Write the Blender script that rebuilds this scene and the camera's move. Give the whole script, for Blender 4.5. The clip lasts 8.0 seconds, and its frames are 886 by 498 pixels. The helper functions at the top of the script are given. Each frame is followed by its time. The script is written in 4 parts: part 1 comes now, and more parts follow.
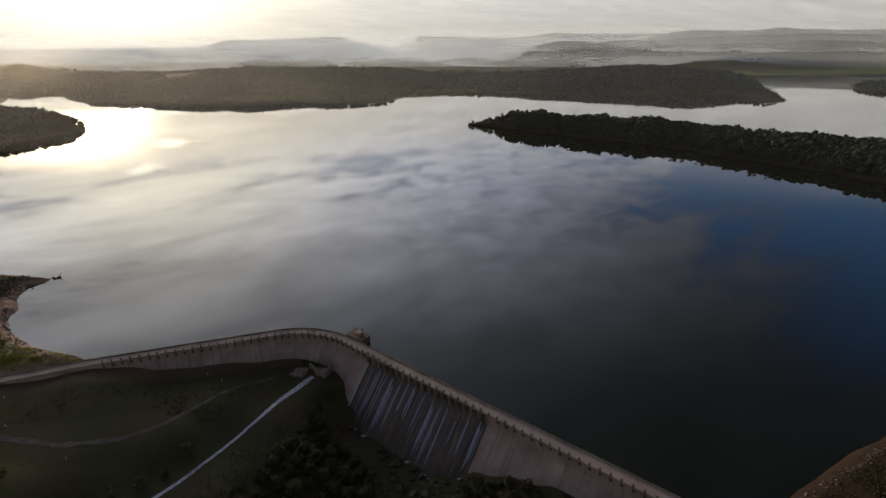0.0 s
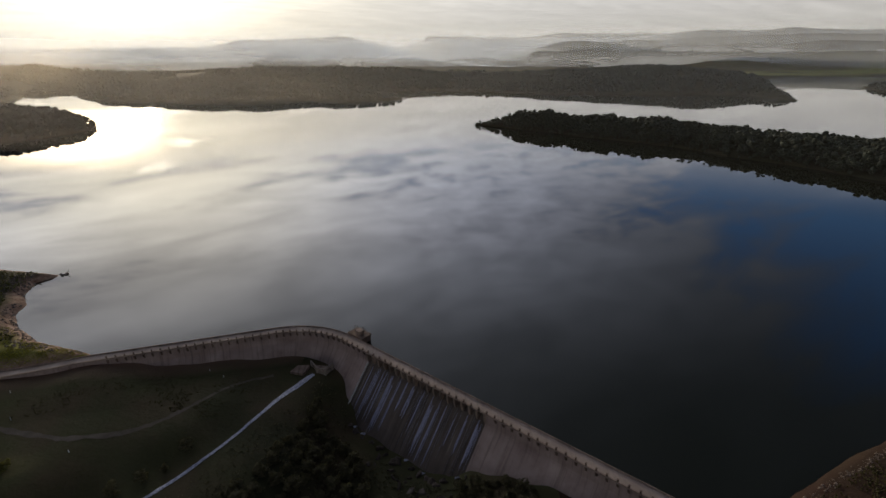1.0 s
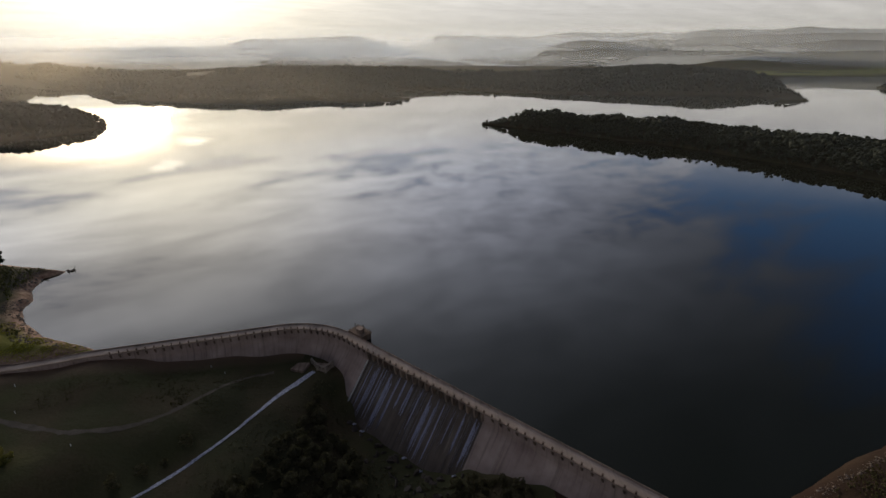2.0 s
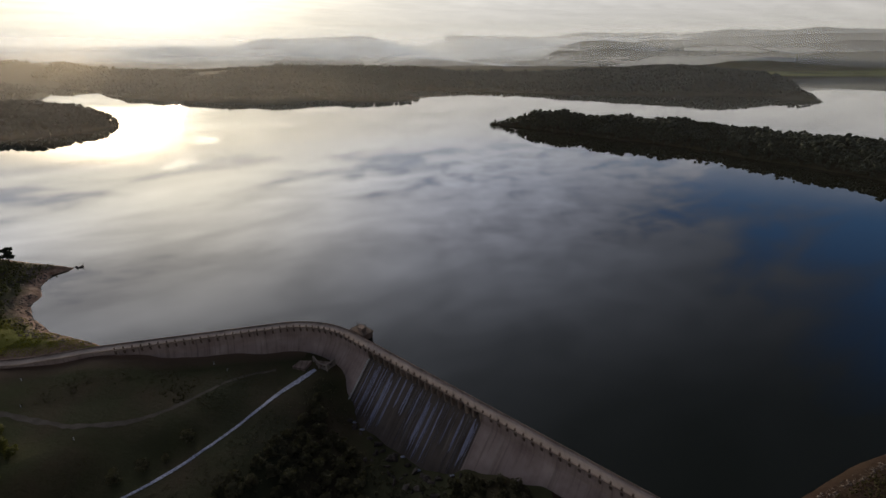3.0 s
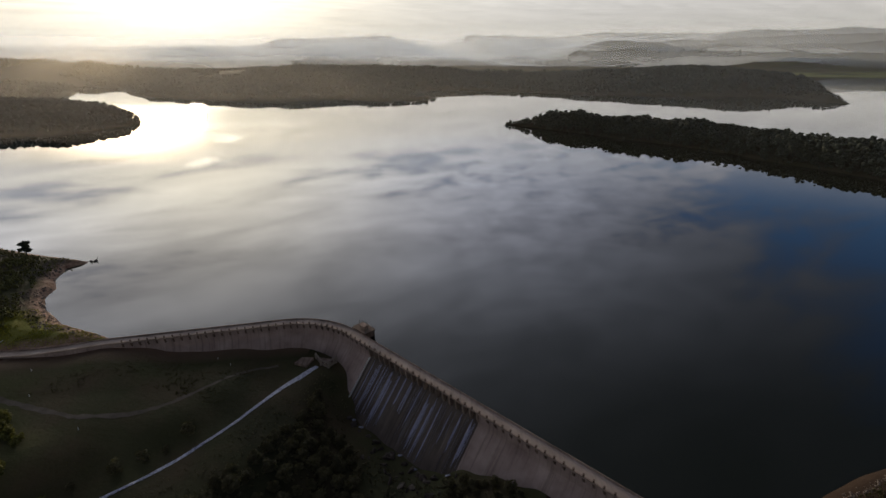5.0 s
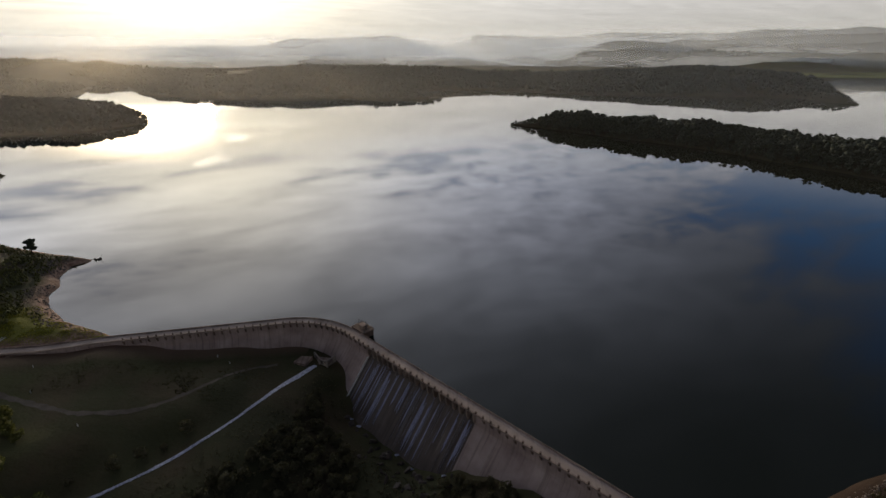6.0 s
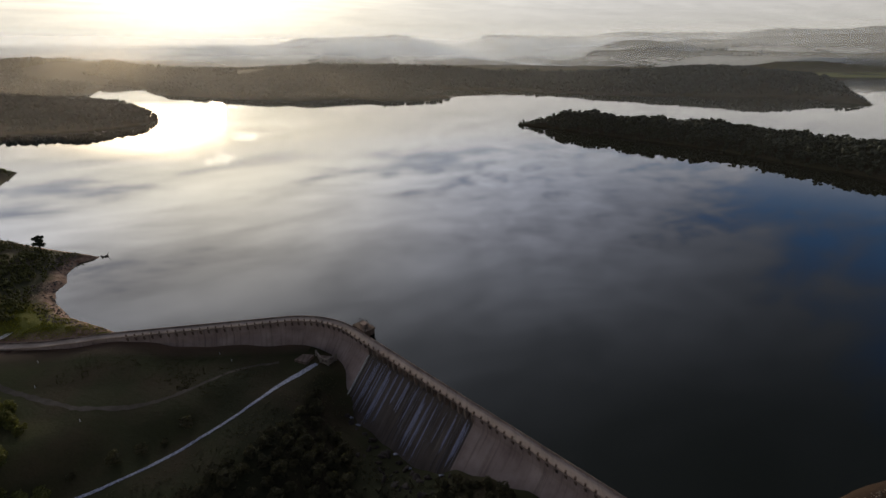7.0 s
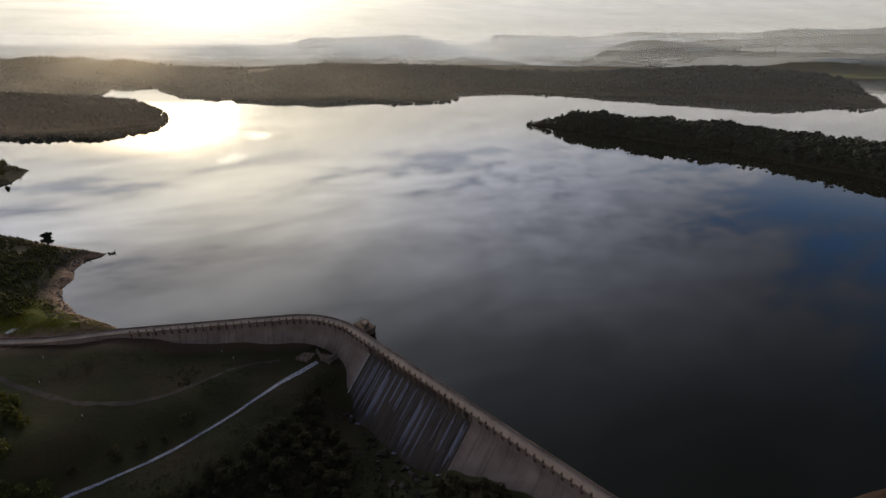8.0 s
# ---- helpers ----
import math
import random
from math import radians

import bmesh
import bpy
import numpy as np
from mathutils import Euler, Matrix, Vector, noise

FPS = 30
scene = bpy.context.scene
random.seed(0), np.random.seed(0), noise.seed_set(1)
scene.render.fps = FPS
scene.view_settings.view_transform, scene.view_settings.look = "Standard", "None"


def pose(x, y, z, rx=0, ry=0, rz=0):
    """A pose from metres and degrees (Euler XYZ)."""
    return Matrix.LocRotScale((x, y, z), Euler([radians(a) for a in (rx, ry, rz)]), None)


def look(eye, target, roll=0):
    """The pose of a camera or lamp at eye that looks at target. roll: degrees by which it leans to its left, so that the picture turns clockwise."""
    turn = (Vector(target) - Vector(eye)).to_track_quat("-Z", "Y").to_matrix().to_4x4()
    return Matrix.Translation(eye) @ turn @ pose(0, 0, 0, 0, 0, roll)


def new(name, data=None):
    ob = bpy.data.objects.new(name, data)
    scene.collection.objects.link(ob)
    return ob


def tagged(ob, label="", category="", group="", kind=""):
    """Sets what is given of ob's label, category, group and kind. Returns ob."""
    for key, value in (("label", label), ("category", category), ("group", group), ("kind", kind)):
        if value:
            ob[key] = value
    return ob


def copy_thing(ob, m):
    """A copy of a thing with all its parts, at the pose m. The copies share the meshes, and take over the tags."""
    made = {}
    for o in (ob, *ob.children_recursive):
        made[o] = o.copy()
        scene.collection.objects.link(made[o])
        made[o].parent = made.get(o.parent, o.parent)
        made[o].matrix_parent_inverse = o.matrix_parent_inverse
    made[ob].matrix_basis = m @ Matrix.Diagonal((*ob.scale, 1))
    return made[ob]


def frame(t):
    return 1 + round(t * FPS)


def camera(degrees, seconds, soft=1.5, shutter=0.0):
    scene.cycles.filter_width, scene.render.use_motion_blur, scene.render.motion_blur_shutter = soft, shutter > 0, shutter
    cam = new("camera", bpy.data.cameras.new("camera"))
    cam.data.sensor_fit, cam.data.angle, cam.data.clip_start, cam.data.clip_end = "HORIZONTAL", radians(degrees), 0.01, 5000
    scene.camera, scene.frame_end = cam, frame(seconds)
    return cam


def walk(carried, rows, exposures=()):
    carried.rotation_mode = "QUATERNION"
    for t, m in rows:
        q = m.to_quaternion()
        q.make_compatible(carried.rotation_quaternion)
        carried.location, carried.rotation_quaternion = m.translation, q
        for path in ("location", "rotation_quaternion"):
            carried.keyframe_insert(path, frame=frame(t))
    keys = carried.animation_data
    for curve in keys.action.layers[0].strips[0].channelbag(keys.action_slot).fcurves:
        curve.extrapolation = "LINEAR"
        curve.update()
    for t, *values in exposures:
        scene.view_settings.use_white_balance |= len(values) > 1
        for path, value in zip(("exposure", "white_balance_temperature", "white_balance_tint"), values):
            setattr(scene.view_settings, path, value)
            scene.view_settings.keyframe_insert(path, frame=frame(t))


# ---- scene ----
cam = camera(81.5, 8.0)
PATH = [
    (0, (6.245, -0.343, 100.884), (6.265, 1.517, 100.148), -0.3),
    (0.5, (7.563, -0.624, 100.869), (7.568, 1.236, 100.133), -0.3),
    (1, (8.927, -0.861, 100.839), (8.915, 0.998, 100.103), -0.3),
    (1.5, (10.278, -1.074, 100.815), (10.251, 0.785, 100.077), -0.3),
    (3, (14.242, -1.237, 100.695), (14.164, 0.62, 99.957), -0.2),
    (3.5, (15.554, -1.183, 100.646), (15.456, 0.673, 99.908), -0.2),
    (4, (16.821, -1.089, 100.592), (16.705, 0.766, 99.854), -0.1),
    (4.5, (18.113, -0.965, 100.552), (17.982, 0.889, 99.814), -0.1),
    (6, (22.14, -0.454, 100.423), (21.97, 1.397, 99.685), -0.1),
    (6.5, (23.453, -0.254, 100.399), (23.268, 1.595, 99.661), -0.1),
    (7, (24.772, -0.051, 100.365), (24.569, 1.796, 99.625), -0.1),
    (7.5, (26.13, 0.135, 100.336), (25.908, 1.98, 99.597), -0.1),
    (8, (27.506, 0.32, 100.309), (27.269, 2.163, 99.569), -0.0),
]
walk(cam, [(t, look(eye, target, roll)) for t, eye, target, roll in PATH])

# ---- world, sun ----
SUN_AZ, SUN_EL = -29.4, 6.2          # degrees from +y towards +x, and above the horizon
CLOUD_SUN, CLOUD_GREY, HAZE = 31.5, 0.35, 2.95      # brightness of lit cloud towards the sun and away from it, and of the low haze


def node(tree, kind, **values):
    n = tree.nodes.new(kind)
    for key, value in values.items():
        n.inputs[key.replace("_", " ")].default_value = value
    return n


def maths(tree, op, a, b=None, clamp=False):
    n = tree.nodes.new("ShaderNodeMath")
    n.operation, n.use_clamp = op, clamp
    for i, v in enumerate((a, b)):
        if v is None:
            continue
        if isinstance(v, (int, float)):
            n.inputs[i].default_value = v
        else:
            tree.links.new(v, n.inputs[i])
    return n.outputs[0]


def mixed(tree, fac, a, b, blend="MIX"):
    n = tree.nodes.new("ShaderNodeMix")
    n.data_type, n.blend_type = "RGBA", blend
    for i, v in ((0, fac), (6, a), (7, b)):
        if isinstance(v, (int, float)):
            n.inputs[i].default_value = v
        elif isinstance(v, tuple):
            n.inputs[i].default_value = (*v, 1) if len(v) == 3 else v
        else:
            tree.links.new(v, n.inputs[i])
    return n.outputs[2]


def ramp(tree, fac, *stops):
    n = tree.nodes.new("ShaderNodeValToRGB")
    e = n.color_ramp.elements
    while len(e) < len(stops):
        e.new(0.5)
    for el, (p, c) in zip(e, stops):
        el.position = p
        el.color = (c, c, c, 1) if isinstance(c, (int, float)) else (*c, 1)
    tree.links.new(fac, n.inputs[0])
    return n.outputs[0]


def noisy(tree, vec, scale, detail=4.0, rough=0.55, dist=0.0):
    n = node(tree, "ShaderNodeTexNoise", Scale=scale, Detail=detail, Roughness=rough, Distortion=dist)
    if vec is not None:
        tree.links.new(vec, n.inputs["Vector"])
    return n.outputs["Fac"]


world = bpy.data.worlds.new("sky")
scene.world = world
world.use_nodes = True
wt = world.node_tree
wt.nodes.clear()
sky = wt.nodes.new("ShaderNodeTexSky")
sky.sky_type, sky.sun_disc = "NISHITA", False
sky.sun_elevation, sky.sun_rotation = radians(SUN_EL), radians(SUN_AZ)
sky.air_density, sky.dust_density, sky.ozone_density = 1.0, 0.6, 4.0
# thin cloud sheets over the whole sky, laid out on a flat layer overhead
tc = wt.nodes.new("ShaderNodeTexCoord")
sep = wt.nodes.new("ShaderNodeSeparateXYZ")
wt.links.new(tc.outputs["Generated"], sep.inputs[0])
up = maths(wt, "ADD", maths(wt, "MAXIMUM", sep.outputs[2], 0.0), 0.09)
layer = wt.nodes.new("ShaderNodeCombineXYZ")
wt.links.new(maths(wt, "DIVIDE", sep.outputs[0], up), layer.inputs[0])
wt.links.new(maths(wt, "DIVIDE", sep.outputs[1], up), layer.inputs[1])
def facing(az, el):
    """0 to 1: how near a way lies to that part of the sky."""
    n = wt.nodes.new("ShaderNodeVectorMath")
    n.operation = "DOT_PRODUCT"
    n.inputs[1].default_value = (math.sin(radians(az)) * math.cos(radians(el)), math.cos(radians(az)) * math.cos(radians(el)), math.sin(radians(el)))
    wt.links.new(tc.outputs["Generated"], n.inputs[0])
    return maths(wt, "MULTIPLY", maths(wt, "ADD", n.outputs["Value"], 1.0), 0.5)


def along(angle):
    """A place on the cloud layer, measured along a bearing."""
    n = wt.nodes.new("ShaderNodeVectorMath")
    n.operation = "DOT_PRODUCT"
    n.inputs[1].default_value = (math.cos(radians(angle)), math.sin(radians(angle)), 0)
    wt.links.new(layer.outputs[0], n.inputs[0])
    return n.outputs["Value"]


# long combed cloud streaks, breaking into small puffs to the right of the sun, with blue showing beyond them
combed = wt.nodes.new("ShaderNodeCombineXYZ")
wt.links.new(maths(wt, "MULTIPLY", along(36), 0.9), combed.inputs[0])
wt.links.new(maths(wt, "MULTIPLY", along(126), 2.3), combed.inputs[1])
streak = noisy(wt, combed.outputs[0], 1.15, 8, 0.60, 0.5)
puff = noisy(wt, layer.outputs[0], 5.5, 8, 0.62, 0.3)
broken = maths(wt, "ADD", maths(wt, "MULTIPLY", maths(wt, "POWER", facing(10, 18), 45.0), 0.55), 0.12)
billow = maths(wt, "ADD", maths(wt, "MULTIPLY", streak, maths(wt, "SUBTRACT", 1.0, broken)), maths(wt, "MULTIPLY", puff, broken))
blue_gap = maths(wt, "POWER", facing(50, 14), 30.0)
cover = ramp(wt, maths(wt, "SUBTRACT", maths(wt, "ADD", billow, maths(wt, "ADD", maths(wt, "MULTIPLY", sep.outputs[2], 0.75), 0.0)), maths(wt, "MULTIPLY", blue_gap, 0.45)), (0.40, 0.0), (0.63, 1.0))
haze = ramp(wt, sep.outputs[2], (0.02, 1.0), (0.11, 0.9), (0.25, 0.0))       # milky air low over the horizon
veil = maths(wt, "MAXIMUM", maths(wt, "MULTIPLY", cover, 0.88), maths(wt, "MULTIPLY", maths(wt, "MULTIPLY", haze, 1.7, True), 0.985))
# lit cloud: bright towards the sun, grey away from it
sunny = facing(SUN_AZ, SUN_EL)
higher = maths(wt, "MAXIMUM", maths(wt, "SUBTRACT", 1.0, maths(wt, "MULTIPLY", maths(wt, "MAXIMUM", sep.outputs[2], 0.0), 0.5)), 0.2)     # the cloud thins overhead
higher = maths(wt, "MULTIPLY", higher, ramp(wt, sep.outputs[2], (0.08, 0.38), (0.24, 0.72), (0.42, 0.82), (0.58, 0.55)))
cloud_glow = maths(wt, "ADD", maths(wt, "MULTIPLY", maths(wt, "MULTIPLY", maths(wt, "POWER", sunny, 9.8), CLOUD_SUN), higher), CLOUD_GREY)
haze_glow = maths(wt, "ADD", maths(wt, "ADD", maths(wt, "ADD", maths(wt, "MULTIPLY", maths(wt, "POWER", sunny, 2500.0), 8.0), maths(wt, "MULTIPLY", maths(wt, "POWER", sunny, 130.0), 4.4)), maths(wt, "MULTIPLY", maths(wt, "POWER", sunny, 18.0), 2.4)), maths(wt, "MULTIPLY", maths(wt, "ADD", maths(wt, "MULTIPLY", sep.outputs[2], 8.0), 0.82), HAZE))
thin = maths(wt, "SUBTRACT", 1.0, haze)
glow = maths(wt, "ADD", maths(wt, "MULTIPLY", thin, cloud_glow), maths(wt, "MULTIPLY", haze, haze_glow))
ruffle = maths(wt, "MULTIPLY", maths(wt, "SUBTRACT", billow, 0.5), maths(wt, "SUBTRACT", 2.0, maths(wt, "MULTIPLY", haze, 1.35)))
body = maths(wt, "MULTIPLY", glow, maths(wt, "ADD", ruffle, 1.0))
# two bright spots painted on the cloud above the sun for the lake's glints
glint_spots = None
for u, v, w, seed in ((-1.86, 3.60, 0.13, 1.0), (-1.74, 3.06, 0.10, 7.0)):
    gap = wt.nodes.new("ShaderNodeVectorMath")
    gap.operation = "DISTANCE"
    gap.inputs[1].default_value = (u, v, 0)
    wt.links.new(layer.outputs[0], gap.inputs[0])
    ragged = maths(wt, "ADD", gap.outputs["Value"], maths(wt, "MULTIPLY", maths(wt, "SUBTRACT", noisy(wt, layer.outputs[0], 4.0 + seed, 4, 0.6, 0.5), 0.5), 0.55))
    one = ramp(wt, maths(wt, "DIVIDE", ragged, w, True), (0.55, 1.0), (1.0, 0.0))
    glint_spots = one if glint_spots is None else maths(wt, "MAXIMUM", glint_spots, one)
body = maths(wt, "ADD", body, maths(wt, "MULTIPLY", glint_spots, 8.0))
warm = mixed(wt, maths(wt, "POWER", sunny, 26.0), mixed(wt, haze, (0.95, 1.0, 1.19), (1.04, 1.0, 0.94)), (1.10, 1.0, 0.79))
tint = wt.nodes.new("ShaderNodeVectorMath")
tint.operation = "SCALE"
wt.links.new(warm, tint.inputs[0])
wt.links.new(body, tint.inputs["Scale"])
bg = node(wt, "ShaderNodeBackground", Strength=0.15)
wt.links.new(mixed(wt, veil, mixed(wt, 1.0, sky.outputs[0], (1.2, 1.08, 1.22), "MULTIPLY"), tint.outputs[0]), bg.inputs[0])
wout = wt.nodes.new("ShaderNodeOutputWorld")
wt.links.new(bg.outputs[0], wout.inputs[0])

sun = new("sun", bpy.data.lights.new("sun", "SUN"))
sun.data.energy, sun.data.angle, sun.data.color = 2.2, radians(1.5), (1.0, 0.80, 0.56)
a, e = radians(SUN_AZ), radians(SUN_EL)
sun.matrix_world = look((math.sin(a) * math.cos(e) * 900, math.cos(a) * math.cos(e) * 900, math.sin(e) * 900), (0, 0, 0))


# ---- materials ----
def material(name):
    m = bpy.data.materials.new(name)
    m.use_nodes = True
    t = m.node_tree
    return m, t, t.nodes["Principled BSDF"]


def place(t):
    return t.nodes.new("ShaderNodeNewGeometry").outputs["Position"]


def bumped(t, p, height, strength, distance=0.1):
    b = node(t, "ShaderNodeBump", Strength=strength, Distance=distance)
    t.links.new(height, b.inputs["Height"])
    t.links.new(b.outputs[0], p.inputs["Normal"])


def two_tone(name, dark, light, coarse, fine, rough=0.85, bump=0.3, dist=0.1, third=None):
    m, t, p = material(name)
    pos = place(t)
    n1, n2 = noisy(t, pos, coarse, 5), noisy(t, pos, fine, 4, 0.65)
    c = mixed(t, ramp(t, n1, (0.32, 0), (0.68, 1)), dark, light)
    c = mixed(t, maths(t, "MULTIPLY", ramp(t, n2, (0.35, 0), (0.7, 1)), 0.45), c, third or tuple(v * 0.55 for v in dark))
    t.links.new(c, p.inputs["Base Color"])
    p.inputs["Roughness"].default_value = rough
    p.inputs["Specular IOR Level"].default_value = 0.25
    if bump:
        bumped(t, p, n2, bump, dist)
    return m


def foliage(name, dark, light, thin=0.35):
    """Leaves: each clump takes a shade of its own, with a little light passing through."""
    m, t, p = material(name)
    isl = t.nodes.new("ShaderNodeNewGeometry").outputs["Random Per Island"]
    n = noisy(t, place(t), 0.05, 3)
    f = maths(t, "ADD", maths(t, "MULTIPLY", isl, 0.6), maths(t, "MULTIPLY", n, 0.5), True)
    shade = mixed(t, f, dark, light)
    t.links.new(shade, p.inputs["Base Color"])
    p.inputs["Roughness"].default_value = 0.75
    p.inputs["Specular IOR Level"].default_value = 0.15
    through_leaf, mix = t.nodes.new("ShaderNodeBsdfTranslucent"), node(t, "ShaderNodeMixShader", Fac=thin)
    t.links.new(mixed(t, 1.0, shade, (1.25, 1.3, 0.75), "MULTIPLY"), through_leaf.inputs[0])
    t.links.new(p.outputs[0], mix.inputs[1])
    t.links.new(through_leaf.outputs[0], mix.inputs[2])
    t.links.new(mix.outputs[0], t.nodes["Material Output"].inputs[0])
    return m


def ground_material():
    """Pasture and scrub, bare earth on steep banks, sand and washed clay along the waterline."""
    m, t, p = material("ground")
    pos = place(t)
    s = t.nodes.new("ShaderNodeSeparateXYZ")
    t.links.new(pos, s.inputs[0])
    big, mid, fine = noisy(t, pos, 0.006, 5), noisy(t, pos, 0.05, 5), noisy(t, pos, 0.9, 4, 0.7)
    grass = mixed(t, ramp(t, big, (0.4, 0), (0.62, 1)), (0.052, 0.052, 0.027), (0.098, 0.100, 0.039))
    grass = mixed(t, maths(t, "MULTIPLY", ramp(t, mid, (0.42, 0), (0.66, 1)), 0.7), grass, (0.112, 0.078, 0.048))
    grass = mixed(t, maths(t, "MULTIPLY", fine, 0.5), grass, (0.040, 0.032, 0.014))
    earth = mixed(t, ramp(t, noisy(t, pos, 0.35, 5, 0.7), (0.3, 0), (0.7, 1)), (0.12, 0.054, 0.033), (0.44, 0.31, 0.22))
    level = maths(t, "ADD", s.outputs[2], maths(t, "MULTIPLY", maths(t, "SUBTRACT", noisy(t, pos, 0.09, 4), 0.5), 3.2))
    level = maths(t, "ADD", level, maths(t, "MULTIPLY", maths(t, "GREATER_THAN", s.outputs[0], 38), 4.0))     # only a thin washed rim on the stony bank
    shore = ramp(t, maths(t, "MULTIPLY", level, 0.1, True), (0.17, 1), (0.30, 0))
    local = ramp(t, maths(t, "MULTIPLY", s.outputs[1], 0.001, True), (0.28, 1), (0.36, 0.0))   # washed banks near the dam
    left = maths(t, "GREATER_THAN", maths(t, "SUBTRACT", s.outputs[1], maths(t, "MULTIPLY", s.outputs[0], 0.68)), 231)
    right = maths(t, "GREATER_THAN", maths(t, "ADD", s.outputs[1], maths(t, "MULTIPLY", s.outputs[0], 0.826)), 138)
    left = maths(t, "MAXIMUM", left, maths(t, "GREATER_THAN", s.outputs[0], -38))
    right = maths(t, "MAXIMUM", right, maths(t, "LESS_THAN", s.outputs[0], -38))
    upstream = maths(t, "MULTIPLY", left, right)          # only on the lake's side of the dam
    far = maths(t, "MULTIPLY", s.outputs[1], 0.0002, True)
    wooded = ramp(t, far, (0.064, 0), (0.076, 1), (0.36, 1), (0.39, 0.1), (0.46, 0.2), (0.53, 0.95))      # darker brown ground across the lake and again on the far ranges
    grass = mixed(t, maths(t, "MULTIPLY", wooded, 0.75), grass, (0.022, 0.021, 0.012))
    plain = ramp(t, far, (0.355, 0), (0.37, 1), (0.395, 1), (0.415, 0))      # brighter green meadow beyond the bay
    plain = maths(t, "MULTIPLY", maths(t, "MULTIPLY", plain, maths(t, "GREATER_THAN", s.outputs[0], 700)), ramp(t, big, (0.36, 0.2), (0.5, 1)))
    grass = mixed(t, plain, grass, (0.15, 0.16, 0.05))
    bank = maths(t, "MULTIPLY", maths(t, "LESS_THAN", s.outputs[0], -112), maths(t, "MULTIPLY", maths(t, "GREATER_THAN", maths(t, "SUBTRACT", s.outputs[1], maths(t, "MULTIPLY", s.outputs[0], 0.33)), 188.2), maths(t, "LESS_THAN", maths(t, "ADD", s.outputs[1], maths(t, "MULTIPLY", mid, 12.0)), 172)))     # grassy bank by the shore road, sunlight put into its colour
    grass = mixed(t, maths(t, "MULTIPLY", bank, 0.85), grass, (0.17, 0.165, 0.024))
    shaded_clay = maths(t, "MULTIPLY", maths(t, "GREATER_THAN", s.outputs[0], 38), ramp(t, maths(t, "MULTIPLY", s.outputs[1], 0.001, True), (0.15, 1), (0.22, 0)))      # red clay of the stony bank, darkened to stand in for its shade
    grass = mixed(t, maths(t, "MULTIPLY", shaded_clay, ramp(t, mid, (0.35, 1), (0.6, 0.8))), grass, (0.038, 0.021, 0.014))
    foot = maths(t, "SUBTRACT", maths(t, "MULTIPLY", s.outputs[0], 0.3), maths(t, "MULTIPLY", s.outputs[1], 0.954))      # metres out from the dam's long wing
    foot = maths(t, "ADD", maths(t, "ADD", foot, 177.2), maths(t, "MULTIPLY", maths(t, "SUBTRACT", mid, 0.5), 7.0))
    lit_scar = maths(t, "MULTIPLY", ramp(t, maths(t, "MULTIPLY", foot, 0.05, True), (0.20, 1), (0.65, 0)), maths(t, "LESS_THAN", s.outputs[0], -44))
    lit_scar = maths(t, "MULTIPLY", lit_scar, maths(t, "GREATER_THAN", foot, 1.0))
    grass = mixed(t, maths(t, "MULTIPLY", lit_scar, 0.8), grass, (0.25, 0.16, 0.115))      # bare washed earth under the wall, colour lightened to offset the wall's shade
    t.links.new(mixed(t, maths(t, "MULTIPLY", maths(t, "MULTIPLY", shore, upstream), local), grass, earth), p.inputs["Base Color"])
    p.inputs["Roughness"].default_value = 0.95
    p.inputs["Specular IOR Level"].default_value = 0.1
    bumped(t, p, maths(t, "ADD", fine, maths(t, "MULTIPLY", mid, 4)), 0.6, 0.5)
    return m


def water_material():
    m, t, p = material("water")
    pos = place(t)
    p.inputs["Base Color"].default_value = (0.0095, 0.0115, 0.0062, 1)
    p.inputs["IOR"].default_value = 1.333
    t.links.new(ramp(t, noisy(t, pos, 0.006, 4, 0.5, 0.6), (0.40, 0.008), (0.66, 0.025)), p.inputs["Roughness"])     # glassy lanes between faintly breathed-on ones
    bumped(t, p, noisy(t, pos, 0.25, 3), 0.006, 0.3)
    return m


def concrete_material(name="concrete", dark=(0.195, 0.138, 0.108), light=(0.39, 0.290, 0.228), streaks=0.55, swept=False):
    """Old poured concrete: blotches, pour lines and dark runs that trickle straight down (swept: laid out along the wall)."""
    m, t, p = material(name)
    pos = place(t)
    down = node(t, "ShaderNodeMapping", Scale=(0.8, 0.04, 0.05))
    if swept:
        uv = t.nodes.new("ShaderNodeUVMap")
        uv.uv_map = "along"
        t.links.new(uv.outputs[0], down.inputs[0])
    else:
        t.links.new(pos, down.inputs[0])
    runs = noisy(t, down.outputs[0], 1.0, 5, 0.6)
    blot, grain = noisy(t, pos, 0.16, 5), noisy(t, pos, 3.0, 4, 0.7)
    c = mixed(t, ramp(t, blot, (0.3, 0), (0.7, 1)), dark, light)
    c = mixed(t, maths(t, "MULTIPLY", ramp(t, runs, (0.5, 0), (0.68, 1)), streaks), c, (0.055, 0.042, 0.034))
    c = mixed(t, maths(t, "MULTIPLY", ramp(t, runs, (0.30, 1), (0.40, 0)), 0.4), c, (0.44, 0.38, 0.31))
    c = mixed(t, maths(t, "MULTIPLY", grain, 0.25), c, (0.10, 0.085, 0.07))
    t.links.new(c, p.inputs["Base Color"])
    p.inputs["Roughness"].default_value = 0.88
    p.inputs["Specular IOR Level"].default_value = 0.25
    bumped(t, p, maths(t, "ADD", grain, runs), 0.25, 0.06)
    return m


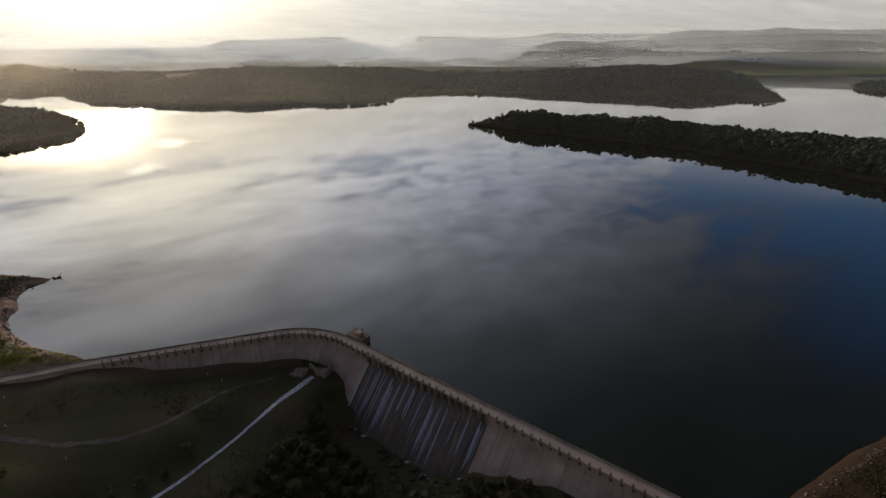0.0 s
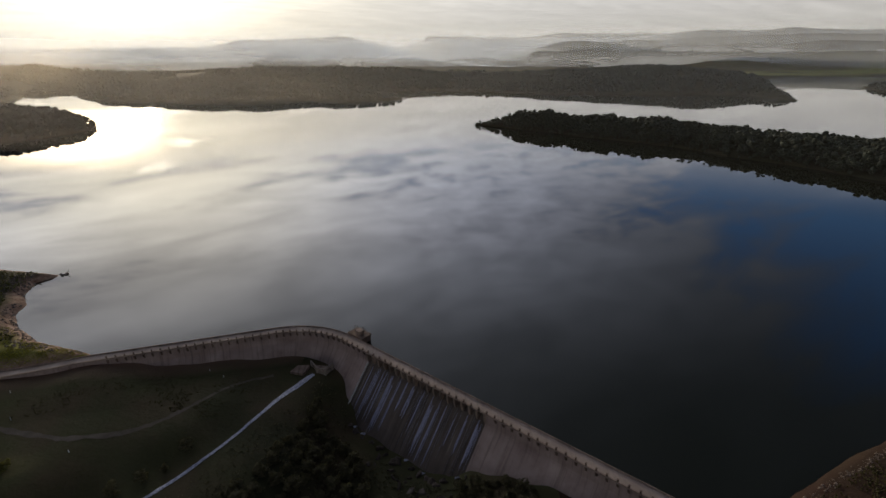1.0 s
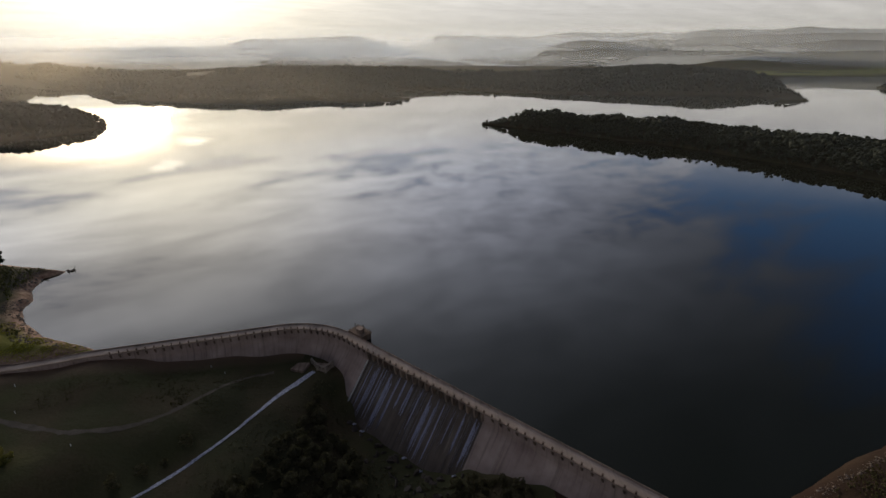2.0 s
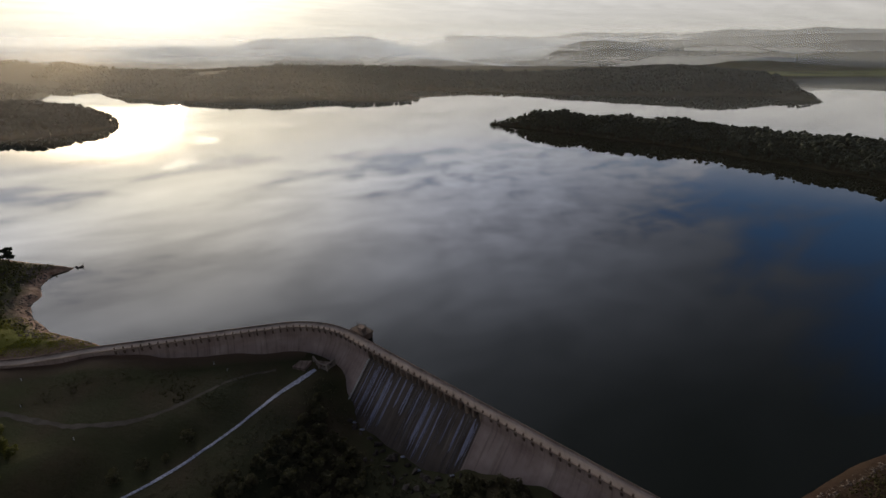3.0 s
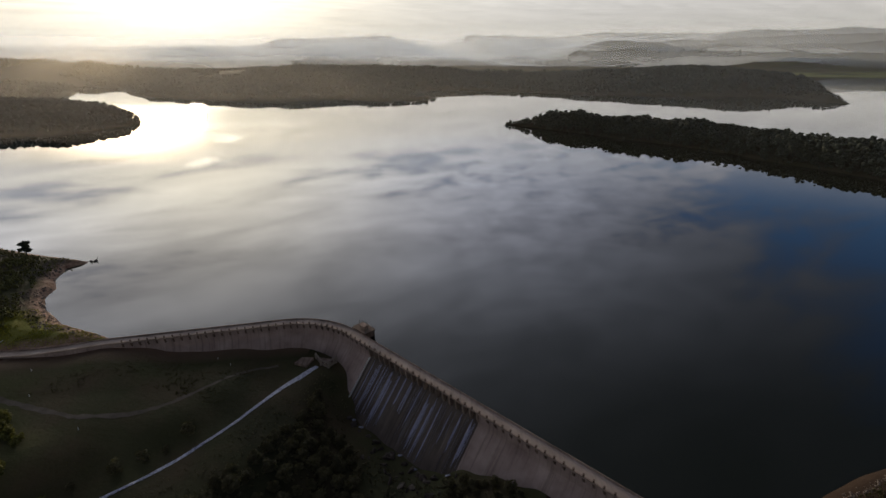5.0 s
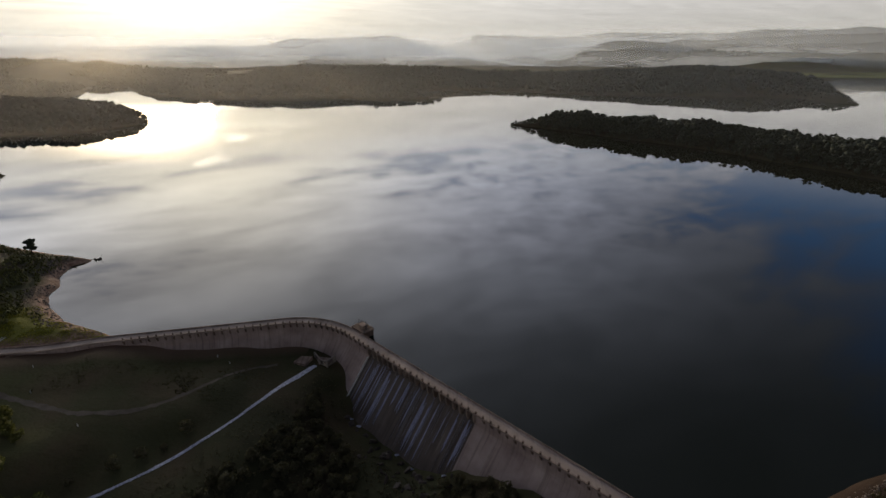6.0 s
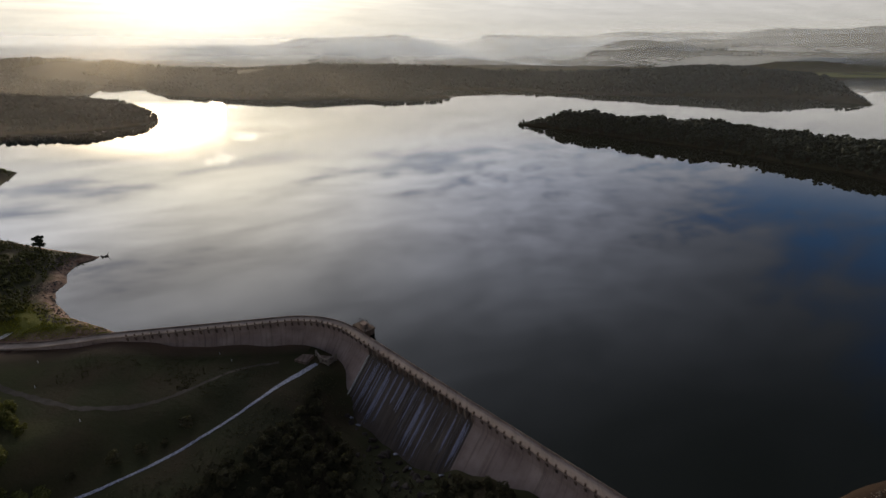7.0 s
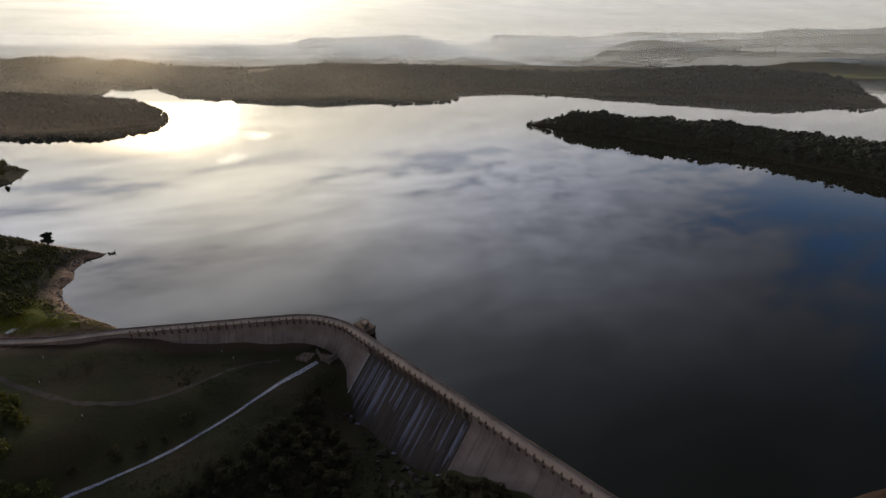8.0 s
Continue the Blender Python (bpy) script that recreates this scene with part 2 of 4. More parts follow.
GROUND, WATER, CONCRETE, FACING = ground_material(), water_material(), concrete_material(), concrete_material("wall_concrete", (0.28, 0.20, 0.178), (0.50, 0.385, 0.335), 0.5, True)
LEAF_ISLAND = foliage("island_leaves", (0.028, 0.036, 0.028), (0.070, 0.080, 0.050), 0.2)
LEAF_FAR = foliage("hill_leaves", (0.014, 0.020, 0.018), (0.034, 0.044, 0.033), 0.1)

# ---- land ----
rng = np.random.default_rng(7)
LATTICE = rng.random((256, 256))


def value_noise(x, y):
    xi, yi = np.floor(x).astype(int), np.floor(y).astype(int)
    u, v = x - xi, y - yi
    u, v = u * u * (3 - 2 * u), v * v * (3 - 2 * v)
    g = lambda i, j: LATTICE[(xi + i) % 256, (yi + j) % 256]
    return (g(0, 0) * (1 - u) + g(1, 0) * u) * (1 - v) + (g(0, 1) * (1 - u) + g(1, 1) * u) * v - 0.5


def fbm(x, y, size, octaves=4):
    total, amp = 0, 1.0
    for k in range(octaves):
        total = total + amp * value_noise(x / size + 17.3 * k, y / size + 5.1 * k)
        size, amp = size / 2.1, amp * 0.5
    return total


def inside_by(x, y, outline):
    """How far inside an outline the points lie, in metres (outside: minus)."""
    best, within = np.full(x.shape, 1e9), np.zeros(x.shape, bool)
    for (ax, ay), (bx, by) in zip(outline, outline[1:] + outline[:1]):
        dx, dy = bx - ax, by - ay
        k = np.clip(((x - ax) * dx + (y - ay) * dy) / (dx * dx + dy * dy), 0, 1)
        best = np.minimum(best, np.hypot(x - ax - k * dx, y - ay - k * dy))
        if ay != by:
            within ^= ((ay > y) != (by > y)) & (x < dx * (y - ay) / dy + ax)
    return np.where(within, best, -best)


# outline, height, rise length, shoreline wander, bank steepness
ISLAND = [(45, 711), (84, 686), (123, 652), (164, 616), (205, 583), (246, 541), (279, 499), (315, 455), (345, 400), (380, 345), (540, 300),
          (620, 400), (470, 440), (420, 500), (355, 575), (290, 640), (200, 695), (110, 722)]
LEFT_ISLE = [(-459, 718), (-458, 676), (-474, 618), (-512, 582), (-574, 571), (-768, 541), (-1100, 520), (-1100, 850), (-700, 860), (-560, 800)]
LEFT_BACK = [(-1003, 1284), (-925, 1170), (-885, 1085), (-870, 980), (-1000, 900), (-2600, 900), (-2600, 1300), (-1300, 1330)]
HILL = [(-900, 1290), (-775, 1150), (-706, 1085), (-625, 1062), (-436, 1003), (-344, 996), (-276, 1060), (-194, 1016), (-112, 1036), (-75, 1078), (-150, 1180),
        (-114, 1290), (69, 1262), (141, 1212), (229, 1177), (328, 1172), (492, 1148), (640, 1135), (664, 1045), (672, 1014), (716, 1150), (772, 1240), (835, 1360), (800, 1540),
        (600, 1800), (-3000, 2300), (-3000, 1500), (-1104, 1380)]
LEFT_LAND = [(-100, 139), (-114, 152), (-123, 155.5), (-142, 161.5), (-157, 172), (-166, 182), (-168, 191), (-176, 200), (-180, 213), (-174, 221),
             (-186, 223), (-202, 226), (-240, 236), (-300, 246), (-420, 260), (-1500, 200), (-1500, -400), (-150, -400), (-150, 120)]
LEFT_POINT = [(-376, 388), (-352, 347), (-362, 325), (-450, 290), (-700, 240), (-900, 330), (-700, 430), (-450, 412)]
RIGHT_LAND = [(70, 76), (92, 92), (106, 99), (116, 104), (127, 109), (160, 130), (260, 180), (420, 250), (650, 300), (6500, 600), (6500, -400), (60, -400), (60, 66)]
RIGHT_HEAD = [(980, 1210), (1050, 1175), (1300, 1150), (1500, 1300), (1150, 1370), (1040, 1330)]
FAR_LAND = [(-9500, 2000), (-600, 1900), (500, 1750), (700, 2250), (850, 2170), (960, 1930), (1300, 1830), (1600, 1500), (9500, 1200), (9500, 9000), (-9500, 9000)]
LANDS = ((ISLAND, 10, 26, 4, .8), (LEFT_ISLE, 20, 85, 7, .3), (LEFT_BACK, 50, 240, 10, .2), (HILL, 65, 420, 9, .15), (LEFT_LAND, 9, 30, 0.7, .45),
         (LEFT_POINT, 9, 30, 4, .3), (RIGHT_LAND, 9, 40, 1.2, .9), (RIGHT_HEAD, 15, 60, 8, .3), (FAR_LAND, 10, 300, 30, .1))
RIVERS = (((300, 2700), (230, 3050), (-64, 3850), (-420, 4480), 165), ((-2500, 3400), (-2050, 3540), (-1900, 3630), (-1650, 3850), 110))

# the dam's upstream crest edge: two straight wings joined by an arc
BEND, WING_A, WING_B, RADIUS = Vector((-38.9, 173.5)), Vector((0.954, 0.300)).normalized(), Vector((0.7711, -0.6367)), 32.0
CREST, WIDE = 2.0, 4.2


def crest_line():
    """Points of the upstream crest edge, with the unit vector that points downstream."""
    pts = []
    half = WING_A.angle(WING_B) / 2
    cut = RADIUS * math.tan(half)
    start = BEND - WING_A * cut
    side = Vector((WING_A.y, -WING_A.x))
    for x, y in ((-178, 135), (-158, 137.6), (-146, 139.2), (-134, 141.8), (-125, 145.3)):
        pts.append(Vector((x, y)))
    far = (start - Vector((-116, 149.2))).length
    for k in range(12):
        pts.append(start - WING_A * far * (1 - k / 12))
    centre = start + side * RADIUS
    for k in range(15):
        a = 2 * half * k / 14
        pts.append(centre + Matrix.Rotation(-a, 2) @ (-side * RADIUS))
    end = BEND + WING_B * cut
    for k in range(1, 41):
        pts.append(end + WING_B * (k * 142 / 40))
    out = []
    for i, q in enumerate(pts):
        d = (pts[min(i + 1, len(pts) - 1)] - pts[max(i - 1, 0)]).normalized()
        out.append((q, Vector((d.y, -d.x))))
    return out


LINE = crest_line()

# downstream valley: spot heights on the slope, the chute and the stream bed
SPOTS = np.array([(-165, 128, 1.7), (-140, 132, 1.4), (-140, 100, 0), (-107, 103, -1.5), (-99, 115, -2.2), (-112, 143, 0.6), (-102, 146.5, -1.0), (-90, 150, -4.0), (-75, 155, -5.0), (-50, 158, -6.2),
                  (-40, 154, -6.8), (-49, 140, -8.2), (-44, 148, -7.4), (-76, 123, -4.5), (-66, 136, -4.6), (-57, 118, -8.5), (-67, 106, -10), (-84, 86, -11.5), (-26, 145, -14.5), (-19, 136, -18.3), (-8, 127, -18.2),
                  (2, 118, -18.6), (9, 114, -16.5), (17.5, 112.6, -11.6), (29, 106, -9.4), (38, 101, -6.8)] + [(-36, 150.5, -7.4), (-32, 151.5, -7.9), (57, 90, -2), (73, 78, 1.5), (90, 55, 5), (-20, 90, -20), (-30, 50, -21), (30, 70, -12)])


def valley(x, y):
    top, low = 0, 0
    for px, py, pz in SPOTS:
        w = 1 / ((x - px) ** 2 + (y - py) ** 2 + 30) ** 1.6
        top, low = top + w * pz, low + w
    return top / low + 0.9 * fbm(x, y, 22, 4)


def downstream(x, y):
    """Metres by which a point lies downstream of the crest line (upstream: minus)."""
    edge = [(q.x, q.y) for q, n in LINE]
    return inside_by(x, y, edge + [(3000, -1800), (3000, -4000), (-4000, -4000), (-4000, -2600)])


# far ranges: distance, depth, and along each the crest's (bearing, height)
RANGES = []
RANGES.append((4330, 95, ((-49.3, 89), (-36.5, 56), (-30.9, 74), (-26.4, 80), (-20.9, 97), (-16.2, 91), (-11.8, 71), (-8.4, 42), (-6.8, 1))))
RANGES.append((3000, 120, ((4.6, -6), (6.8, 54), (8.5, 74), (14.7, 75), (17.9, 61), (25.5, 61), (32.2, 46))))
RANGES.append((2700, 110, ((23.1, 33), (25.7, 70), (27.4, 75), (29.6, 64), (33.5, 71), (35.5, 70), (38.7, 64), (46.1, 77))))
RANGES.append((4400, 100, ((-12.9, 58), (-11.2, 86), (-8.4, 115), (-4.9, 138), (-2.0, 132), (0.0, 115), (3.9, 74), (10.2, 58))))
RANGES.append((3560, 125, ((7.9, 52), (11.3, 106), (14.1, 116), (16.9, 106), (19.0, 83), (24.5, 99), (27.8, 105), (32.2, 99), (34.3, 111), (38.7, 107), (46.1, 114))))
RANGES.append((4080, 130, ((14.7, 91), (18.5, 125), (22.1, 128), (25.5, 148), (27.8, 154), (32.2, 152), (36.2, 150), (46.1, 154))))
RANGES.append((4690, 130, ((-49.3, 93), (-24.9, 91), (-22.5, 107), (-20.4, 149), (-17.3, 137), (-15.1, 151), (-10.7, 169), (-3.7, 175), (3.9, 157), (7.9, 152), (11.3, 178), (20.5, 175), (25.5, 148))))
RANGES.append((4560, 140, ((17.9, 124), (23.1, 183), (25.0, 201), (29.2, 194), (32.2, 198), (33.9, 185), (36.2, 187), (46.1, 190))))


def ridges(x, y):
    """Far country: long ranges one behind another, higher towards the back and the right."""
    z, far, bearing = 0 * x, np.hypot(x, y), np.degrees(np.arctan2(x, np.maximum(y, 1)))
    for k, (at, deep, crest) in enumerate(RANGES):
        cx, cz = [c[0] for c in crest], [c[1] for c in crest]
        top = np.interp(bearing, cx, cz) * np.clip(1 - np.maximum(cx[0] - bearing, bearing - cx[-1]) / 3, 0, 1)
        top = top - 6 + (9 + at / 400) * fbm(bearing * 70, 0 * x + 77.1 * k + 3, 400, 5)
        middle = at + 70 * fbm(bearing * 70, 0 * x + 31.7 * k, 900, 2)
        spur = 1 + 0.3 * fbm(x, y, 300, 4)
        z = np.maximum(z, top * np.exp(-np.abs((far - middle) / (deep * spur)) ** 1.7))
    return z


def land_height(x, y):
    z = np.full(x.shape, -6.0)
    wander = fbm(x, y, 60, 4)
    for outline, high, rise, wild, steep in LANDS:
        s = inside_by(x, y, outline) + wild * wander * 2
        climb = np.interp(x, [150, 350, 580], [rise, 0.6 * rise, 0.17 * rise]) if outline is HILL else rise
        hill = high * (1 - np.exp(-np.maximum(s, 0) / climb)) * (1 + 0.28 * fbm(x + 900, y, 420, 3)) + np.clip(s * steep, -6, 1.2)
        if outline is HILL:      # the long hill sinks in two saddles, scaled to fit the camera's view
            hill = hill * np.where(hill > 0, np.interp(x, [-1700, -1300, -1150, -880, -600, -150, 120, 280, 700], [1.4, 1.2, 0.64, 0.62, 1.12, 1.12, 0.46, 0.64, 0.60]), 1)
        if outline is FAR_LAND:
            hill = hill + np.clip(s / 250, 0, 1) * ridges(x, y)
        z = np.maximum(z, hill)
    for *course, width in RIVERS:
        gap = np.full(x.shape, 1e9)
        for (ax, ay), (bx, by) in zip(course, course[1:]):
            k = np.clip(((x - ax) * (bx - ax) + (y - ay) * (by - ay)) / ((bx - ax) ** 2 + (by - ay) ** 2), 0, 1)
            gap = np.minimum(gap, np.hypot(x - ax - k * (bx - ax), y - ay - k * (by - ay)))
        gap = gap + 60 * wander
        z = np.where(y > 2500, np.minimum(z, -2 + np.maximum(gap - width, 0) * 0.8), z)
    d = downstream(x, y)
    near = np.clip((330 - np.hypot(x + 20, y - 90)) / 120, 0, 1)
    z = np.where((x < -95) & (y < 240), np.minimum(z, 1.7 + 0.2 * np.maximum(-d - 2, 0)), z)       # level beside the shore road
    low = valley(x, y) * near + (1 - near) * (6 + 14 * fbm(x, y, 160, 4))
    return np.where(d > 0, low, z)


def spread(lo, a, b, hi, step, grow):
    mid = list(np.arange(a, b, step))
    left, right = [a], [b]
    while left[-1] > lo:
        left.append(left[-1] - max(step, grow * (a - left[-1])) - step * 0.2)
    while right[-1] < hi:
        right.append(right[-1] + max(step, grow * (right[-1] - b)) + step * 0.2)
    return np.array(left[:0:-1] + mid + right)


def sheet(name, gx, gy, z, mat):
    nx, ny = len(gx), len(gy)
    X, Y = np.meshgrid(gx, gy)
    me = bpy.data.meshes.new(name)
    i = (np.arange(ny - 1)[:, None] * nx + np.arange(nx - 1)[None]).ravel()
    me.from_pydata(np.stack([X.ravel(), Y.ravel(), z.ravel()], 1), [], np.stack([i, i + 1, i + nx + 1, i + nx], 1).tolist())
    me.polygons.foreach_set("use_smooth", np.ones(len(me.polygons), bool))
    me.materials.append(mat)
    return new(name, me)


gx, gy = spread(-5200, -215, 135, 5000, 2.2, 0.0105), spread(-420, 50, 250, 5150, 2.2, 0.0085)
X, Y = np.meshgrid(gx, gy)
HEIGHT = land_height(X, Y)
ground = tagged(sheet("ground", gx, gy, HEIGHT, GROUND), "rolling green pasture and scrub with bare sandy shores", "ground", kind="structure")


def height_at(x, y):
    """The ground's height, from the sheet."""
    i, j = np.clip(np.searchsorted(gx, x) - 1, 0, len(gx) - 2), np.clip(np.searchsorted(gy, y) - 1, 0, len(gy) - 2)
    u, v = (x - gx[i]) / (gx[i + 1] - gx[i]), (y - gy[j]) / (gy[j + 1] - gy[j])
    return (HEIGHT[j, i] * (1 - u) + HEIGHT[j, i + 1] * u) * (1 - v) + (HEIGHT[j + 1, i] * (1 - u) + HEIGHT[j + 1, i + 1] * u) * v


def mesh_of(bm, name, mat, smooth=False):
    me = bpy.data.meshes.new(name)
    bm.to_mesh(me)
    bm.free()
    if smooth:
        me.polygons.foreach_set("use_smooth", np.ones(len(me.polygons), bool))
    me.materials.append(mat)
    return me


def part(name, bm, mat, parent, label="", smooth=False):
    ob = new(name, mesh_of(bm, name, mat, smooth))
    ob.parent = parent
    return tagged(ob, label)


def thing(name, label, category, group="", kind="", at=None):
    ob = tagged(new(name), label, category, group, kind)
    if at is not None:
        ob.matrix_world = at
    return ob


# the lake: one level sheet that ends against the dam
bm = bmesh.new()
edge = [bm.verts.new((*(q + n * 1.5), 0)) for q, n in LINE]
rest = [bm.verts.new((x, y, 0)) for x, y in ((5000, 60), (5000, 5150), (-5200, 5150), (-5200, 100))]
bm.faces.new((edge + rest))
bmesh.ops.recalc_face_normals(bm, faces=bm.faces[:])
if bm.faces[:][0].normal.z < 0:
    bmesh.ops.reverse_faces(bm, faces=bm.faces[:])
bmesh.ops.triangulate(bm, faces=bm.faces[:])
water = tagged(new("water", mesh_of(bm, "water", WATER)), "calm reservoir water mirroring a cloudy morning sky", "water", kind="structure")
# ---- more materials ----
ROAD = concrete_material("road_concrete", (0.27, 0.205, 0.168), (0.42, 0.335, 0.280), 0.25)
# darker brown concrete for the corbels, posts and tower body
DARK_CONCRETE = concrete_material("darker_concrete", (0.10, 0.064, 0.047), (0.20, 0.135, 0.10), 0.6)
WET = concrete_material("wet_concrete", (0.085, 0.064, 0.052), (0.15, 0.118, 0.098), 0.8, True)
PALE = concrete_material("pale_concrete", (0.25, 0.20, 0.165), (0.40, 0.34, 0.285), 0.35)
TRACK = two_tone("track", (0.088, 0.072, 0.052), (0.145, 0.118, 0.090), 0.3, 4.0, 0.95)
BARK = two_tone("bark", (0.05, 0.036, 0.026), (0.11, 0.085, 0.065), 1.5, 9.0, 0.95)
BED_ROCK = two_tone("bed_rock", (0.045, 0.034, 0.028), (0.105, 0.078, 0.060), 0.6, 5.0, 0.6)
STONE = two_tone("stone", (0.11, 0.085, 0.07), (0.26, 0.215, 0.175), 0.6, 5.0, 0.9)
WHITE_PAINT = two_tone("white_paint", (0.66, 0.64, 0.60), (0.80, 0.79, 0.76), 0.6, 6.0, 0.6, third=(0.5, 0.48, 0.44))
STEEL = two_tone("dark_steel", (0.05, 0.05, 0.052), (0.09, 0.088, 0.085), 1.0, 8.0, 0.5, third=(0.09, 0.05, 0.03))
LEAF_VALLEY = foliage("valley_leaves", (0.080, 0.070, 0.045), (0.150, 0.130, 0.074))
LEAF_TUFT = foliage("tussock_blades", (0.050, 0.045, 0.020), (0.105, 0.092, 0.036))
# colour raised to stand in for sun on the roadside grass
LEAF_GRASS = foliage("sunlit_grass", (0.20, 0.19, 0.022), (0.37, 0.34, 0.045))
LEAF_SHRUB = foliage("shrub_leaves", (0.075, 0.080, 0.028), (0.170, 0.165, 0.055))


def foam_material(name="white_water", dark=(0.10, 0.105, 0.15), light=(0.44, 0.45, 0.57), stretch=(1, 1, 1)):
    """Running white water, torn into strands."""
    m, t, p = material(name)
    fall = node(t, "ShaderNodeMapping", Scale=stretch)
    t.links.new(place(t), fall.inputs[0])
    n = noisy(t, fall.outputs[0], 1.8, 6, 0.7, 0.3)
    t.links.new(mixed(t, ramp(t, n, (0.38, 0), (0.62, 1)), dark, light), p.inputs["Base Color"])
    p.inputs["Roughness"].default_value = 0.35
    bumped(t, p, n, 0.6, 0.15)
    return m


def veil_material(name, density, top, bank=None, onward=0.55, tint=(0.89, 0.945, 0.96, 1), high=0.0):
    """Sheet standing in for mist and haze: lets most light pass and scatters some of it on; thick below its top, in
    wisps, with a fainter veil above.
    """
    m = bpy.data.materials.new(name)
    m.use_nodes = True
    t = m.node_tree
    t.nodes.clear()
    pos = place(t)
    s = t.nodes.new("ShaderNodeSeparateXYZ")
    t.links.new(pos, s.inputs[0])
    flat = node(t, "ShaderNodeMapping", Scale=(1, 1, 5))
    t.links.new(pos, flat.inputs[0])
    wisp = ramp(t, noisy(t, flat.outputs[0], 0.0016, 5, 0.6), (0.36, 0.25), (0.62, 1.0))
    if bank:
        fade = ramp(t, maths(t, "DIVIDE", s.outputs[2], top, True), (0.0, 0.0), (0.12, 1.0), (0.40, 0.9), (0.80, 0.25), (1.0, 0.0))
    else:
        fade = ramp(t, maths(t, "DIVIDE", s.outputs[2], top, True), (0.0, 0.0), (0.05, 0.8), (0.55, 1.0), (0.80, 0.4), (1.0, 0.0))
    amount = maths(t, "MULTIPLY", maths(t, "MULTIPLY", wisp, fade), density, True)
    if high:
        amount = maths(t, "ADD", amount, ramp(t, maths(t, "DIVIDE", s.outputs[2], 420.0, True), (0.0, high), (0.34, high), (0.60, 0.0)), True)
    if bank:
        side = ramp(t, maths(t, "DIVIDE", maths(t, "SUBTRACT", s.outputs[0], bank[0]), bank[1] - bank[0], True), *bank[2:])
        amount = maths(t, "MULTIPLY", amount, side)
    clear = t.nodes.new("ShaderNodeBsdfTransparent")
    veil = node(t, "ShaderNodeBsdfTranslucent", Color=tint)
    if not bank:                   # shading normal tilted up to the open sky to brighten the sheet
        gather = t.nodes.new("ShaderNodeCombineXYZ")
        for i, v in enumerate((0.2, -0.35, -0.91)):
            gather.inputs[i].default_value = v
        t.links.new(gather.outputs[0], veil.inputs["Normal"])
    ahead = node(t, "ShaderNodeBsdfRefraction", Color=(1, 1, 1, 1) if not bank else (1, 0.93, 0.78, 1), Roughness=0.55, IOR=1.25)
    body, mix = node(t, "ShaderNodeMixShader", Fac=onward), t.nodes.new("ShaderNodeMixShader")
    t.links.new(veil.outputs[0], body.inputs[1])
    t.links.new(ahead.outputs[0], body.inputs[2])
    t.links.new(amount, mix.inputs[0])
    t.links.new(clear.outputs[0], mix.inputs[1])
    t.links.new(body.outputs[0], mix.inputs[2])
    out = t.nodes.new("ShaderNodeOutputMaterial")
    t.links.new(mix.outputs[0], out.inputs[0])
    return m


FOAM = foam_material()
THREAD = foam_material("water_threads", (0.09, 0.085, 0.10), (0.30, 0.295, 0.36), (3.0, 3.0, 0.16))
THIN = foam_material("thin_water", (0.10, 0.10, 0.14), (0.42, 0.42, 0.58), (3.0, 3.0, 0.30))


# ---- the dam ----
def box(bm, lo, hi, m=None):
    x0, y0, z0 = lo
    x1, y1, z1 = hi
    v = [bm.verts.new(p) for p in ((x0, y0, z0), (x1, y0, z0), (x1, y1, z0), (x0, y1, z0), (x0, y0, z1), (x1, y0, z1), (x1, y1, z1), (x0, y1, z1))]
    if m is not None:
        for q in v:
            q.co = m @ q.co
    for f in ((3, 2, 1, 0), (4, 5, 6, 7), (0, 1, 5, 4), (1, 2, 6, 5), (2, 3, 7, 6), (3, 0, 4, 7)):
        bm.faces.new([v[i] for i in f])
    return v


def strip(line, profile):
    """A solid swept along the line: profile of (metres downstream, height)."""
    bm = bmesh.new()
    rings = [[bm.verts.new((q.x + n.x * d, q.y + n.y * d, z)) for d, z in profile] for q, n in line]
    for a, b in zip(rings, rings[1:]):
        for i in range(len(a)):
            j = (i + 1) % len(a)
            bm.faces.new((a[i], a[j], b[j], b[i]))
    bm.faces.new(rings[0][::-1])
    bm.faces.new(rings[-1])
    bmesh.ops.recalc_face_normals(bm, faces=bm.faces[:])
    # coordinates: metres along the line, and height
    far = [0.0]
    for (a, _), (b, _) in zip(line, line[1:]):
        far.append(far[-1] + (b - a).length)
    start = line[0][0].x * 1.3
    along = {v: start + far[i] for i, ring in enumerate(rings) for v in ring}
    uv = bm.loops.layers.uv.new("along")
    for f in bm.faces:
        for loop in f.loops:
            loop[uv].uv = (along[loop.vert], loop.vert.co.z)
    return bm


CUT = RADIUS * math.tan(WING_A.angle(WING_B) / 2)
B0, B_DOWN = BEND + WING_B * CUT, Vector((WING_B.y, -WING_B.x))
SPILL_A, SPILL_B, BAY = 12.0, 62.0, 50.0 / 18


def on_b(q):
    return (B0 + WING_B * q, B_DOWN)


def b_pose(q, d, z):
    """A place on the straight wing: q along it, d downstream; x runs along, y upstream."""
    p = B0 + WING_B * q + B_DOWN * d
    return pose(p.x, p.y, z, 0, 0, math.degrees(math.atan2(WING_B.y, WING_B.x)))


bend_part = [(q, n) for q, n in LINE if (q - B0).dot(WING_B) < SPILL_A - 0.5] + [on_b(SPILL_A)]
spill_part = [on_b(SPILL_A + k * (SPILL_B - SPILL_A) / 18) for k in range(19)]
east_part = [on_b(SPILL_B)] + [on_b(SPILL_B + k * 4) for k in range(1, 19)]
FACE = 0.87


def face_d(z):
    return 2.7 + FACE * (-2 - z)


